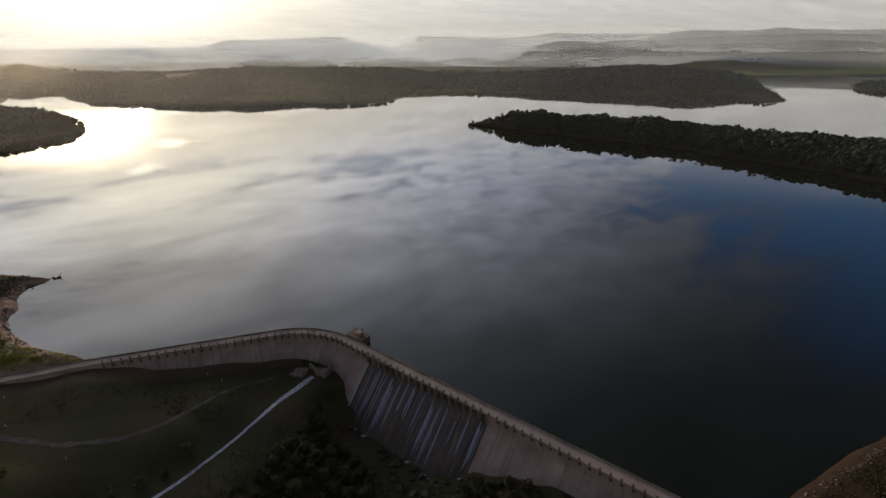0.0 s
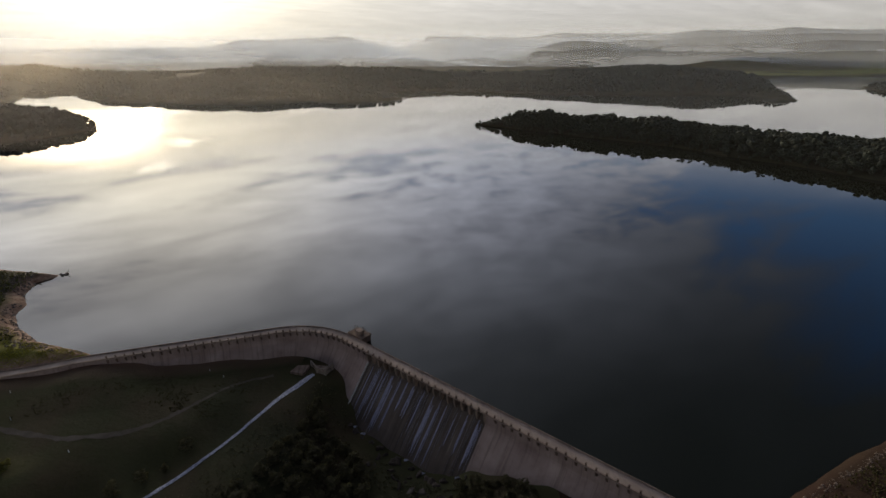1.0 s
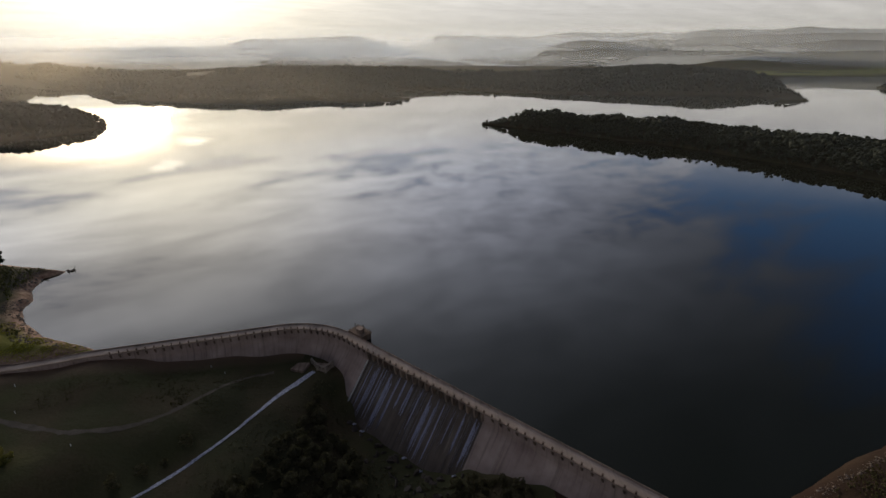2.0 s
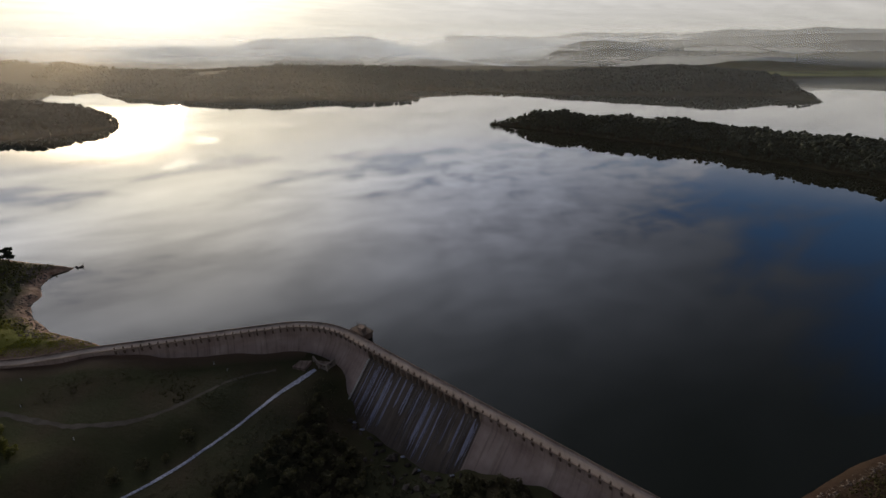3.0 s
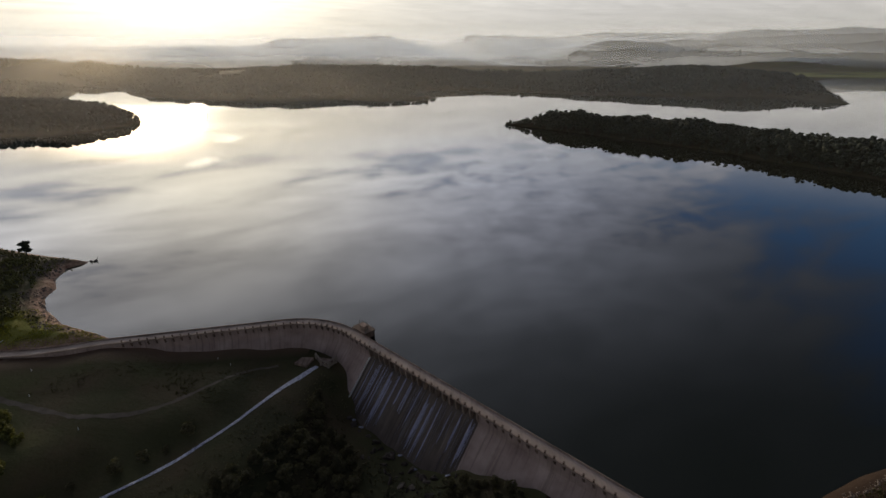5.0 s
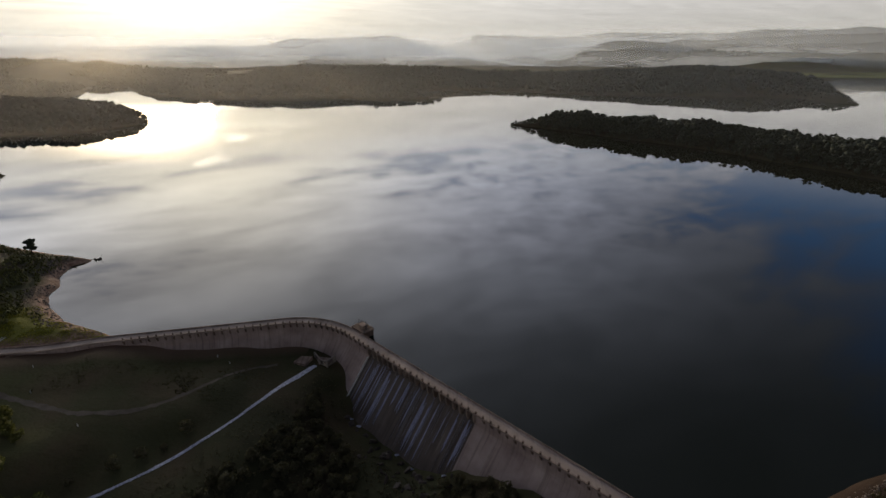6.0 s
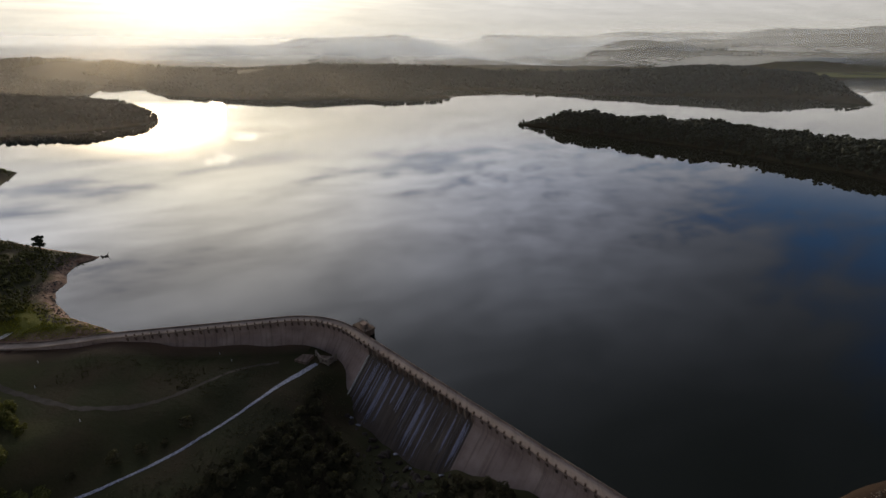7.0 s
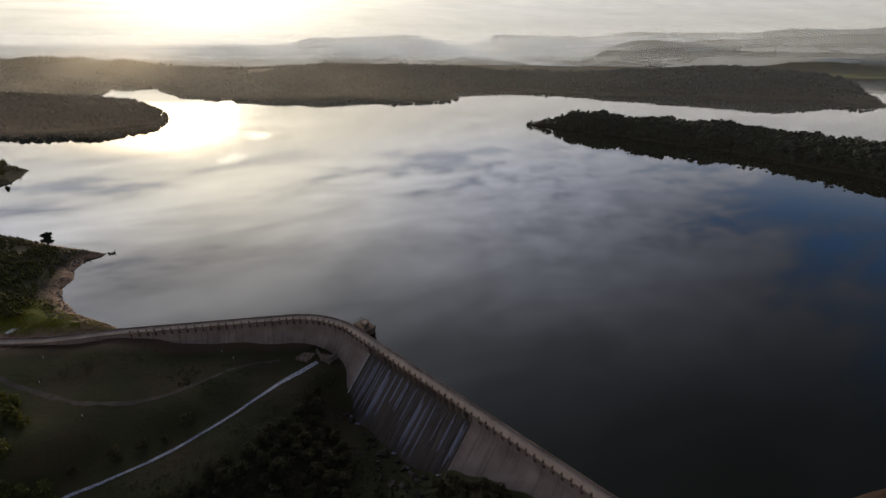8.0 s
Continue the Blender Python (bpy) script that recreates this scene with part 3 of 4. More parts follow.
WALL = [(0.3, -7), (0.3, CREST - 0.45), (3.3, CREST - 0.45), (3.3, -2.4), (3.6, -3.1), (face_d(-24), -24), (0.3, -24)]
OGEE = [(0.3, -7), (0.3, -0.9), (0.7, -0.35), (1.2, -0.2), (1.8, -0.45), (2.3, -1.1), (face_d(-2.2), -2.2), (face_d(-24), -24), (0.3, -24)]

dam = thing("dam", "long bent concrete gravity dam with a road along its crest", "dam", kind="structure")
part("wall", strip(bend_part, WALL), FACING, dam, "weathered brown concrete face with dark runs")
part("wall", strip(east_part, WALL), FACING, dam, "weathered brown concrete face with dark runs")
part("spillway", strip(spill_part, OGEE), WET, dam, "dark wet concrete spillway slope")
part("crest_road", strip(LINE, [(0.3, CREST - 0.45), (0.3, CREST), (WIDE, CREST), (WIDE, CREST - 0.3), (WIDE - 0.25, CREST - 0.45)]), ROAD, dam, "pale worn concrete roadway")
part("parapet", strip(LINE, [(0.3, CREST + 0.004), (0.3, CREST + 0.38), (0.34, CREST + 0.42), (0.46, CREST + 0.42), (0.5, CREST + 0.38), (0.5, CREST + 0.004)]), CONCRETE, dam)
part("kerb", strip(LINE, [(WIDE - 0.42, CREST + 0.004), (WIDE - 0.42, CREST + 0.2), (WIDE - 0.02, CREST + 0.2), (WIDE - 0.02, CREST + 0.004)]), CONCRETE, dam)


def stations(step):
    """Evenly spaced places along the crest, as poses on the downstream crest edge."""
    out, left = [], 0.0
    for (a, n0), (b, n1) in zip(LINE, LINE[1:]):
        long = (b - a).length
        k = left
        while k < long:
            q, n = a.lerp(b, k / long), n0.lerp(n1, k / long).normalized()
            p = q + n * WIDE
            out.append(((q - B0).dot(WING_B) if (q - B0).dot(WING_B) > 0 else -1, pose(p.x, p.y, CREST, 0, 0, math.degrees(math.atan2(n.x, -n.y)))))
            k += step
        left = k - long
    return out


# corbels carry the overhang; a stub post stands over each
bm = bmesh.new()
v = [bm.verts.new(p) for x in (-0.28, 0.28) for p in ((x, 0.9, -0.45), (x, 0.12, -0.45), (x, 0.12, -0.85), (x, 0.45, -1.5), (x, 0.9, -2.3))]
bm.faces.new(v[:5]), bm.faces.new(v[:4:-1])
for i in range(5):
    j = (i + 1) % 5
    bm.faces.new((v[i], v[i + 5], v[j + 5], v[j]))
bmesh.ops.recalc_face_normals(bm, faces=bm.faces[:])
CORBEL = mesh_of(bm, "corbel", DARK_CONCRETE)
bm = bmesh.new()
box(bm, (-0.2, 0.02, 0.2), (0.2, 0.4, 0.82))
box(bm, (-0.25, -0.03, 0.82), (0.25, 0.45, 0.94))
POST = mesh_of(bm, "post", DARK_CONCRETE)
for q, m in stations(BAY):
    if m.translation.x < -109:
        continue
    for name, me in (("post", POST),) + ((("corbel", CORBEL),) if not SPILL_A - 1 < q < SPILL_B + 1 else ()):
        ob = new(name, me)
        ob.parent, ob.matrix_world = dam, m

# piers between the spillway bays
bm = bmesh.new()
side = [(0.2, -2.0), (0.2, CREST - 0.45), (WIDE - 0.15, CREST - 0.45), (WIDE - 0.15, 0.7), (WIDE - 0.35, -0.5), (3.45, -1.9), (1.5, -2.2)]
ring = [[bm.verts.new((x, -d, z)) for d, z in side] for x in (-0.32, 0.32)]
bm.faces.new(ring[0]), bm.faces.new(ring[1][::-1])
for i in range(len(side)):
    j = (i + 1) % len(side)
    bm.faces.new((ring[0][i], ring[1][i], ring[1][j], ring[0][j]))
bmesh.ops.recalc_face_normals(bm, faces=bm.faces[:])
PIER = mesh_of(bm, "pier", CONCRETE)
for k in range(19):
    ob = new("pier", PIER)
    ob.parent, ob.matrix_world = dam, b_pose(SPILL_A + k * BAY, 0, 0)

# training kerb down the spillway's side
bm = bmesh.new()
for q in (SPILL_A,):
    run = [(face_d(z) + 0.0, z) for z in (-2.6, -6, -10, -15.2)]
    ring = []
    for d, z in run:
        ring.append([bm.verts.new((*(B0 + WING_B * (q + s) + B_DOWN * (d + up * 0.4)), z + up * 0.35)) for s, up in ((-0.09, 0), (-0.09, 1.2), (0.09, 1.2), (0.09, 0))])
    for a_, b_ in zip(ring, ring[1:]):
        for i in range(4):
            bm.faces.new((a_[i], a_[(i + 1) % 4], b_[(i + 1) % 4], b_[i]))
    bm.faces.new(ring[0]), bm.faces.new(ring[-1][::-1])
bmesh.ops.recalc_face_normals(bm, faces=bm.faces[:])
part("training_kerb", bm, WHITE_PAINT, dam, "pale concrete kerb beside the spillway")


# thin water running down the spillway: each fall is a bundle of narrow strands
def trickle(q, wide, z_top, z_low, seed, mat=None, size=(0.12, 0.42)):
    r = random.Random(seed)
    for strand in range(max(1, round(wide * 4.5))):
        bm = bmesh.new()
        at, w = q + r.uniform(-0.5, 0.5) * wide, r.uniform(*size)
        top, low = z_top - r.random() ** 2 * 3, z_low + r.random() ** 2 * (z_top - z_low) * 0.35
        rows, grid = 14, []
        for i in range(rows + 1):
            z = top + (low - top) * i / rows
            at += r.uniform(-0.035, 0.035)
            thin = min(1, (rows - i) / 3 + 0.15) * min(1, i / 2 + 0.4) * r.uniform(0.7, 1.2)
            grid.append([bm.verts.new((*(B0 + WING_B * (at + s * w * thin) + B_DOWN * (face_d(z) + lift)), z + lift * 0.9)) for s, lift in ((-0.5, 0.02), (0, 0.07), (0.5, 0.02))])
        for a_, b_ in zip(grid, grid[1:]):
            for j in range(2):
                bm.faces.new((a_[j], a_[j + 1], b_[j + 1], b_[j]))
        bmesh.ops.recalc_face_normals(bm, faces=bm.faces[:])
        ob = new("water_trickle", mesh_of(bm, "water_trickle", mat or THIN, True))
        tagged(ob, "thin white water running down the spillway", "running water", "spillway trickles")


for k, (q, wide, low) in enumerate(((14.5, 0.5, -15), (17.5, 1.6, -16.5), (20.6, 1.4, -16), (24.6, 2.2, -17.6), (27.6, 1.0, -16), (30.8, 0.8, -12), (33.8, 1.4, -11), (38.2, 0.9, -13), (42.6, 2.2, -17.3), (45.2, 1.1, -17.5),
                                    (47.8, 0.7, -17.6), (52.0, 0.6, -12), (56.0, 0.7, -12), (60.6, 1.6, -14))):
    trickle(q, wide, -2.3, low, k)

r = random.Random(77)
for k in range(46):      # faint single threads between the falls
    trickle(r.uniform(13, 61), 0.1, -2.3, r.uniform(-17.5, -9), 300 + k, THREAD, (0.05, 0.13))

# ---- intake tower on the upstream side ----
tower = thing("intake_tower", "square concrete intake tower with hoist frame beside the crest", "tower")
m = b_pose(1.2, 0, 0)
bm = bmesh.new()
box(bm, (-3.6, 0.004, -6), (3.6, 4.6, 2.2), m)
box(bm, (-3.9, 0.004, 2.2), (3.9, 4.9, 2.55), m)
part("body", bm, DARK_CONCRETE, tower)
bm = bmesh.new()
box(bm, (-1.1, 1.6, 2.554), (1.3, 3.6, 3.7), m)
box(bm, (-1.25, 1.45, 3.7), (1.45, 3.75, 3.85), m)
part("cabin", bm, CONCRETE, tower, "small concrete hoist cabin")
for x, y in ((-3.5, 0.6), (-3.5, 4.5), (3.5, 0.6), (3.5, 4.5), (0, 4.6)):
    bm = bmesh.new()
    box(bm, (x - 0.06, y - 0.06, 2.554), (x + 0.06, y + 0.06, 3.6), m)
    part("railing_post", bm, STEEL, tower)
for lo, hi in (((-3.5, 4.47, 3.5), (3.5, 4.53, 3.57)), ((-3.53, 0.6, 3.5), (-3.47, 4.5, 3.57)), ((3.47, 0.6, 3.5), (3.53, 4.5, 3.57)), ((-3.5, 4.47, 3.0), (3.5, 4.53, 3.06))):
    bm = bmesh.new()
    box(bm, lo, hi, m)
    part("rail", bm, STEEL, tower)
bm = bmesh.new()
box(bm, (2.6, 2.0, 2.554), (2.75, 2.15, 6.6), m)
box(bm, (2.35, 1.95, 5.8), (3.0, 2.2, 6.0), m)
part("mast", bm, STEEL, tower, "thin steel mast")
bm = bmesh.new()
box(bm, (-2.5, 2.4, 2.554), (-2.35, 2.55, 5.2), m)
part("mast", bm, STEEL, tower, "thin steel mast")


# ---- outlet works at the foot of the bend ----
outlet = thing("outlet_house", "small roofless concrete valve chamber with window openings", "valve house")


def pierced_wall(a, b, z0, z1, thick, holes):
    """A wall from a to b with openings of (from, to, bottom, top), shares of its length and metres above its foot."""
    bm = bmesh.new()
    a, b = Vector(a), Vector(b)
    d = b - a
    m = pose(a.x, a.y, z0, 0, 0, math.degrees(math.atan2(d.y, d.x)))
    long, at = d.length, 0.0
    for f, g, lo, hi in holes:
        box(bm, (at, 0, 0), (f * long, thick, z1 - z0), m)
        box(bm, (f * long, 0, 0), (g * long, thick, lo), m)
        box(bm, (f * long, 0, hi), (g * long, thick, z1 - z0), m)
        at = g * long
    box(bm, (at, 0, 0), (long, thick, z1 - z0), m)
    return bm


P1, P2, P3, P4 = (-40.1, 157.2), (-37.2, 153.5), (-34.0, 152.4), (-32.2, 156.2)
part("wall", pierced_wall(P1, P2, -9, -5.5, 0.4, ((0.2, 0.45, 2.2, 3.0), (0.6, 0.85, 2.2, 3.0))), PALE, outlet)
part("wall", pierced_wall(P2, P3, -9, -5.6, 0.4, ((0.15, 0.42, 2.2, 2.95), (0.58, 0.85, 2.2, 2.95))), PALE, outlet)
part("wall", pierced_wall(P3, P4, -9, -5.5, 0.4, ((0.3, 0.7, 2.2, 3.0),)), PALE, outlet)
for x, y in (P1, P2, P3, P4):
    bm = bmesh.new()
    box(bm, (x - 0.28, y - 0.28, -9), (x + 0.28, y + 0.28, -5.2))
    part("pillar", bm, PALE, outlet)
bm = bmesh.new()
f = [bm.verts.new((x, y, -6.8)) for x, y in (P1, P2, P3, P4)]
bm.faces.new(f)
g = bmesh.ops.extrude_face_region(bm, geom=bm.faces[:])
for v_ in g["geom"]:
    if isinstance(v_, bmesh.types.BMVert):
        v_.co.z -= 0.4
bmesh.ops.recalc_face_normals(bm, faces=bm.faces[:])
part("floor_slab", bm, CONCRETE, outlet)
apron = thing("concrete_apron", "sloping concrete apron beside the outlet jet", "apron")
bm = bmesh.new()
v = [bm.verts.new(p) for p in ((-46.5, 152.4, -6.4), (-41.6, 151.2, -6.5), (-40.4, 155.8, -6.1), (-44.6, 155.6, -6.0), (-46.5, 152.4, -8), (-41.6, 151.2, -8), (-40.4, 155.8, -8), (-44.6, 155.6, -8))]
for f in ((0, 1, 2, 3), (0, 4, 5, 1), (1, 5, 6, 2), (2, 6, 7, 3), (3, 7, 4, 0)):
    bm.faces.new([v[i] for i in f])
bmesh.ops.recalc_face_normals(bm, faces=bm.faces[:])
part("slab", bm, CONCRETE, apron)


# ---- draped strips: outlet stream, valley track, shore road ----
def curve_points(knots, step):
    """Points along a smooth line through the knots (x, y, width)."""
    out = []
    for i in range(len(knots) - 1):
        p0, p1, p2, p3 = (np.array(knots[max(0, min(len(knots) - 1, k))], float) for k in (i - 1, i, i + 1, i + 2))
        n = max(2, int(np.hypot(*(p2 - p1)[:2]) / step))
        for k in range(n):
            t = k / n
            out.append(0.5 * (2 * p1 + (p2 - p0) * t + (2 * p0 - 5 * p1 + 4 * p2 - p3) * t * t + (3 * p1 - p0 - 3 * p2 + p3) * t ** 3))
    out.append(np.array(knots[-1], float))
    return out


def draped(knots, step, lift, cols, ragged, seed, crown=0.0):
    r = random.Random(seed)
    pts = curve_points(knots, step)
    bm, grid = bmesh.new(), []
    for i, (x, y, w) in enumerate(pts):
        a_, b_ = pts[max(i - 1, 0)], pts[min(i + 1, len(pts) - 1)]
        d = Vector((b_[0] - a_[0], b_[1] - a_[1])).normalized()
        row = []
        wl, wr = w * (0.5 + r.uniform(-ragged, ragged)), w * (0.5 + r.uniform(-ragged, ragged))
        for j in range(cols + 1):
            s = -wl + (wl + wr) * j / cols
            px, py = x - d.y * s, y + d.x * s
            row.append(bm.verts.new((px, py, float(height_at(px, py)) + lift + crown * math.sin(math.pi * j / cols) * r.uniform(0.5, 1.3))))
        grid.append(row)
    for a_, b_ in zip(grid, grid[1:]):
        for j in range(cols):
            bm.faces.new((a_[j], a_[j + 1], b_[j + 1], b_[j]))
    bmesh.ops.recalc_face_normals(bm, faces=bm.faces[:])
    return bm


bm = draped([(-38.2, 152.4, 1.6), (-42.3, 146, 2.1), (-46.8, 139.4, 1.6), (-51.7, 128, 0.95), (-56.8, 118.8, 0.95), (-61.4, 112, 1.0), (-67, 105.6, 1.25), (-71.5, 99.5, 0.95), (-76.5, 94.3, 1.0), (-85.5, 88, 1.2), (-97, 70, 1.3), (-112, 45, 1.3)], 0.9, 0.12, 6, 0.07, 4, 0.05)
tagged(new("stream", mesh_of(bm, "stream", FOAM, True)), "narrow foaming stream running from the outlet", "stream", kind="structure")
bm = draped([(-150, 126, 2.0), (-131, 119.5, 2.0), (-118, 117.3, 2.0), (-108, 115.4, 1.9), (-98, 114.6, 1.9), (-91, 116.8, 1.9), (-84, 120.6, 1.8), (-77.5, 124.7, 1.6), (-71.9, 131.5, 1.6), (-66.8, 137.4, 1.5), (-60, 146.5, 1.3), (-52, 151, 1.2)], 1.5, 0.07, 4, 0.2, 5)
tagged(new("dirt_track", mesh_of(bm, "dirt_track", TRACK, True)), "faint dirt track curving across the grass slope", "track", kind="structure")
# ---- woods ----
def ico(level):
    bm = bmesh.new()
    bmesh.ops.create_icosphere(bm, subdivisions=level, radius=1)
    v, f = np.array([q.co[:] for q in bm.verts]), np.array([[q.index for q in p.verts] for p in bm.faces])
    bm.free()
    return v, f


def heap_mesh(name, centres, sizes, mat, level=1, jitter=0.3, seed=1):
    """Many uneven leaf clumps in one mesh: centres and half-sizes, each (n, 3)."""
    r = np.random.default_rng(seed)
    tv, tf = ico(level)
    n, k = len(centres), len(tv)
    a = r.random(n) * 6.283
    c, s = np.cos(a)[:, None], np.sin(a)[:, None]
    shape = tv[None] * (1 + jitter * (r.random((n, k, 1)) * 2 - 1))
    shape = np.stack([shape[..., 0] * c - shape[..., 1] * s, shape[..., 0] * s + shape[..., 1] * c, shape[..., 2]], -1)
    verts = (shape * sizes[:, None] + centres[:, None]).reshape(-1, 3)
    faces = (tf[None] + (np.arange(n) * k)[:, None, None]).reshape(-1, 3)
    me = bpy.data.meshes.new(name)
    me.vertices.add(len(verts))
    me.vertices.foreach_set("co", verts.ravel())
    me.loops.add(faces.size)
    me.loops.foreach_set("vertex_index", faces.ravel().astype(np.int32))
    me.polygons.add(len(faces))
    me.polygons.foreach_set("loop_start", np.arange(0, faces.size, 3, dtype=np.int32))
    me.update(calc_edges=True)
    me.materials.append(mat)
    return me


def scatter(outline, spacing, margin, seed, keep=None, above=0.35):
    r = np.random.default_rng(seed)
    xs, ys = [p[0] for p in outline], [p[1] for p in outline]
    n = int((max(xs) - min(xs)) * (max(ys) - min(ys)) / spacing ** 2)
    x, y = r.uniform(min(xs), max(xs), n), r.uniform(min(ys), max(ys), n)
    ok = (inside_by(x, y, outline) > margin)
    x, y = x[ok], y[ok]
    z = height_at(x, y)
    ok = z > above
    if keep is not None:
        ok &= keep(x, y)
    return x[ok], y[ok], z[ok]


def wood(name, label, outline, spacing, tall, clumps, mat, seed, keep=None, margin=-6, above=0.35):
    x, y, z = scatter(outline, spacing, margin, seed, keep, above)
    r = np.random.default_rng(seed + 50)
    n = len(x)
    h = tall * (0.62 + 0.55 * r.random(n) ** 1.6) * (1 + 0.5 * fbm(x, y, 45, 3)) * (0.38 + 0.62 * np.clip(inside_by(x, y, outline) / 20, 0, 1))
    cs, ss = [], []
    for k in range(clumps):
        if k == 0:
            off, up, w = np.zeros((n, 2)), 0.52 * h, (0.36 if clumps < 5 else 0.24) * h
        else:
            a = r.random(n) * 6.283
            rad = h * (0.12 + 0.26 * r.random(n))
            off, up, w = np.stack([np.cos(a) * rad, np.sin(a) * rad], 1), h * (0.12 + 0.72 * r.random(n)), h * ((0.15 if clumps < 5 else 0.06) + 0.12 * r.random(n))
        cs.append(np.stack([x + off[:, 0], y + off[:, 1], z + up], 1))
        ss.append(np.stack([w, w, w * (1.25 if k == 0 else 0.85)], 1))
    me = heap_mesh(name, np.concatenate(cs), np.concatenate(ss), mat, 1, 0.32, seed)
    return tagged(new(name, me), label, "woodland", kind="stuff")


wood("island_wood", "dense dark green trees covering the low island", ISLAND, 3.9, 12.5, 13, LEAF_ISLAND, 11, lambda x, y: (x < 480) & (y > 330), -3, -0.3)
wood("island_wood", "dense trees covering the wooded point across the water", LEFT_ISLE, 6.0, 11, 4, LEAF_FAR, 12, lambda x, y: (x > -900))
clearing = lambda x, y: (fbm(x + 4000, y, 260, 3) < 0.22) | (x > 40) & (np.hypot(x - 260, (y - 1290) * 0.6) > 55)
wood("hill_wood", "dark woodland over the long hill across the lake", HILL, 8.2, 10, 2, LEAF_FAR, 13, lambda x, y: clearing(x, y) & (y < 1750) & (x > -1700))
wood("hill_wood", "dark woodland on the far left hills", LEFT_BACK, 9.0, 10, 1, LEAF_FAR, 14, lambda x, y: clearing(x, y) & (x > -1900))
wood("hill_wood", "trees on the dark headland in the far bay", RIGHT_HEAD, 8.0, 10, 2, LEAF_FAR, 15)
wood("far_wood", "scattered far woods on the plain and ranges", [(-3800, 1900), (500, 1800), (1400, 1850), (3600, 1700), (4300, 5000), (-4300, 5000)], 24, 11, 1, LEAF_FAR, 16,
     lambda x, y: (fbm(x + 900, y + 300, 420, 4) > 0.10) & ((x < 500) | (y > 2450)))
wood("shrub_wood", "thick olive scrub over the near shore hill", LEFT_LAND, 1.55, 3.1, 7, LEAF_SHRUB, 17,
     lambda x, y: (x > -300) & (y > 120) & (inside_by(x, y, LEFT_LAND) > 4.2 + 7 * fbm(x, y, 16, 3)) & (fbm(x, y, 14, 3) < 0.26) & (y > 151 + 0.25 * (x + 150)))
wood("shrub_wood", "scrub and small trees on the left point", LEFT_POINT, 3.2, 2.6, 6, LEAF_SHRUB, 18, lambda x, y: (x > -600) & (fbm(x, y, 24, 3) < -0.06))
wood("shrub_wood", "low scrub on the stony near bank", RIGHT_LAND, 0.95, 1.5, 5, LEAF_TUFT, 19,
     lambda x, y: (x < 180) & (y > 60) & (y < 170) & (inside_by(x, y, RIGHT_LAND) > 3.6) & (fbm(x, y, 7, 3) < 0.30))

SLOPE = [(-150, 124), (-118, 140), (-100, 146), (-60, 153), (-46, 148), (-50, 140), (-55, 128), (-60, 119), (-70, 107), (-90, 88), (-120, 50), (-170, 60)]
wood("tussocks", "rough brown grass tussocks over the shaded slope", SLOPE, 0.75, 0.5, 2, LEAF_TUFT, 20, lambda x, y: (fbm(x, y, 24, 4) > -0.08) & (fbm(x, y, 4, 3) > -0.05), 0, -40)
BED = [(-46, 136), (-40, 141), (-36, 150), (-31, 149), (-26, 143), (-18, 133), (-6, 124), (6, 115), (20, 109), (40, 98), (30, 80), (-20, 60), (-98, 62), (-82, 86), (-62, 106), (-52, 122)]
wood("shrub_wood", "low dark scrub over the stream bed and bank", BED, 1.5, 1.7, 6, LEAF_VALLEY, 21,
     lambda x, y: (fbm(x, y, 9, 3) < 0.24) & (inside_by(x, y, BED) > np.where((x > -24) & (x < 16), 5.0, 0.9)), 0, -40)

LAWN = [(-166, 139.5), (-146, 140.9), (-134, 143.4), (-114, 151.2), (-122, 155), (-141, 160.5), (-150, 164), (-158, 170), (-166, 160)]
wood("grass_tufts", "bright yellow-green grass on the bank beside the shore road", LAWN, 0.46, 0.75, 2, LEAF_GRASS, 22, lambda x, y: fbm(x, y, 7, 3) < 0.22, 0, 0.2)

# ---- sheets standing in for mist, distance haze and glare ----
for k, (out, dens, top, high) in enumerate(((860, 0.0, 100, 0.035), (2560, 0.26, 85, 0.10), (3300, 0.26, 125, 0.10), (3830, 0.24, 155, 0.11), (4220, 0.26, 180, 0.13), (4480, 0.40, 200, 0.14))):
    bm = bmesh.new()
    rows = []
    for z in (0.5, 60, 150) if k == 0 else (0.5, 120, 420):
        rows.append([])
        for i in range(61):
            b = radians(-58 + 1.85 * i)
            x, y = (4000 * math.tan(b) * 0.6, out) if k == 0 else (math.sin(b) * out, math.cos(b) * out)
            rows[-1].append(bm.verts.new((x, y, z)))
    for a_, b_ in zip(rows, rows[1:]):
        for i in range(60):
            bm.faces.new((a_[i], a_[i + 1], b_[i + 1], b_[i]))
    ob = tagged(new("mist", mesh_of(bm, "mist", veil_material("mist_" + "abcdefg"[k], dens, top, None, 0.0, high=high), True)), "thin valley mist and distance haze, as upright sheets between the hills", "mist", kind="stuff")

# translucent sheet added before the isles to stand in for haze and sun glare
bm = bmesh.new()
foot = [(-1500, 400), (-900, 430), (-560, 480), (-330, 540), (-150, 560), (0, 540), (130, 440), (260, 300), (420, 190), (700, 110)]
rows = [[bm.verts.new((x, y, z)) for x, y in foot] for z in (0.5, 25, 110)]
for a_, b_ in zip(rows, rows[1:]):
    for i in range(len(foot) - 1):
        bm.faces.new((a_[i], a_[i + 1], b_[i + 1], b_[i]))
tagged(new("mist", mesh_of(bm, "mist", veil_material("bay_glare_veil", 0.12, 110, (-700, 300, (0.0, 0.7), (0.30, 0.75), (0.55, 0.12), (0.75, 0.12), (1.0, 0.15)), 0.0, (1.0, 0.93, 0.82, 1)), True)), "faint warm veil before the isles, added for haze and sun glare", "mist", kind="stuff")

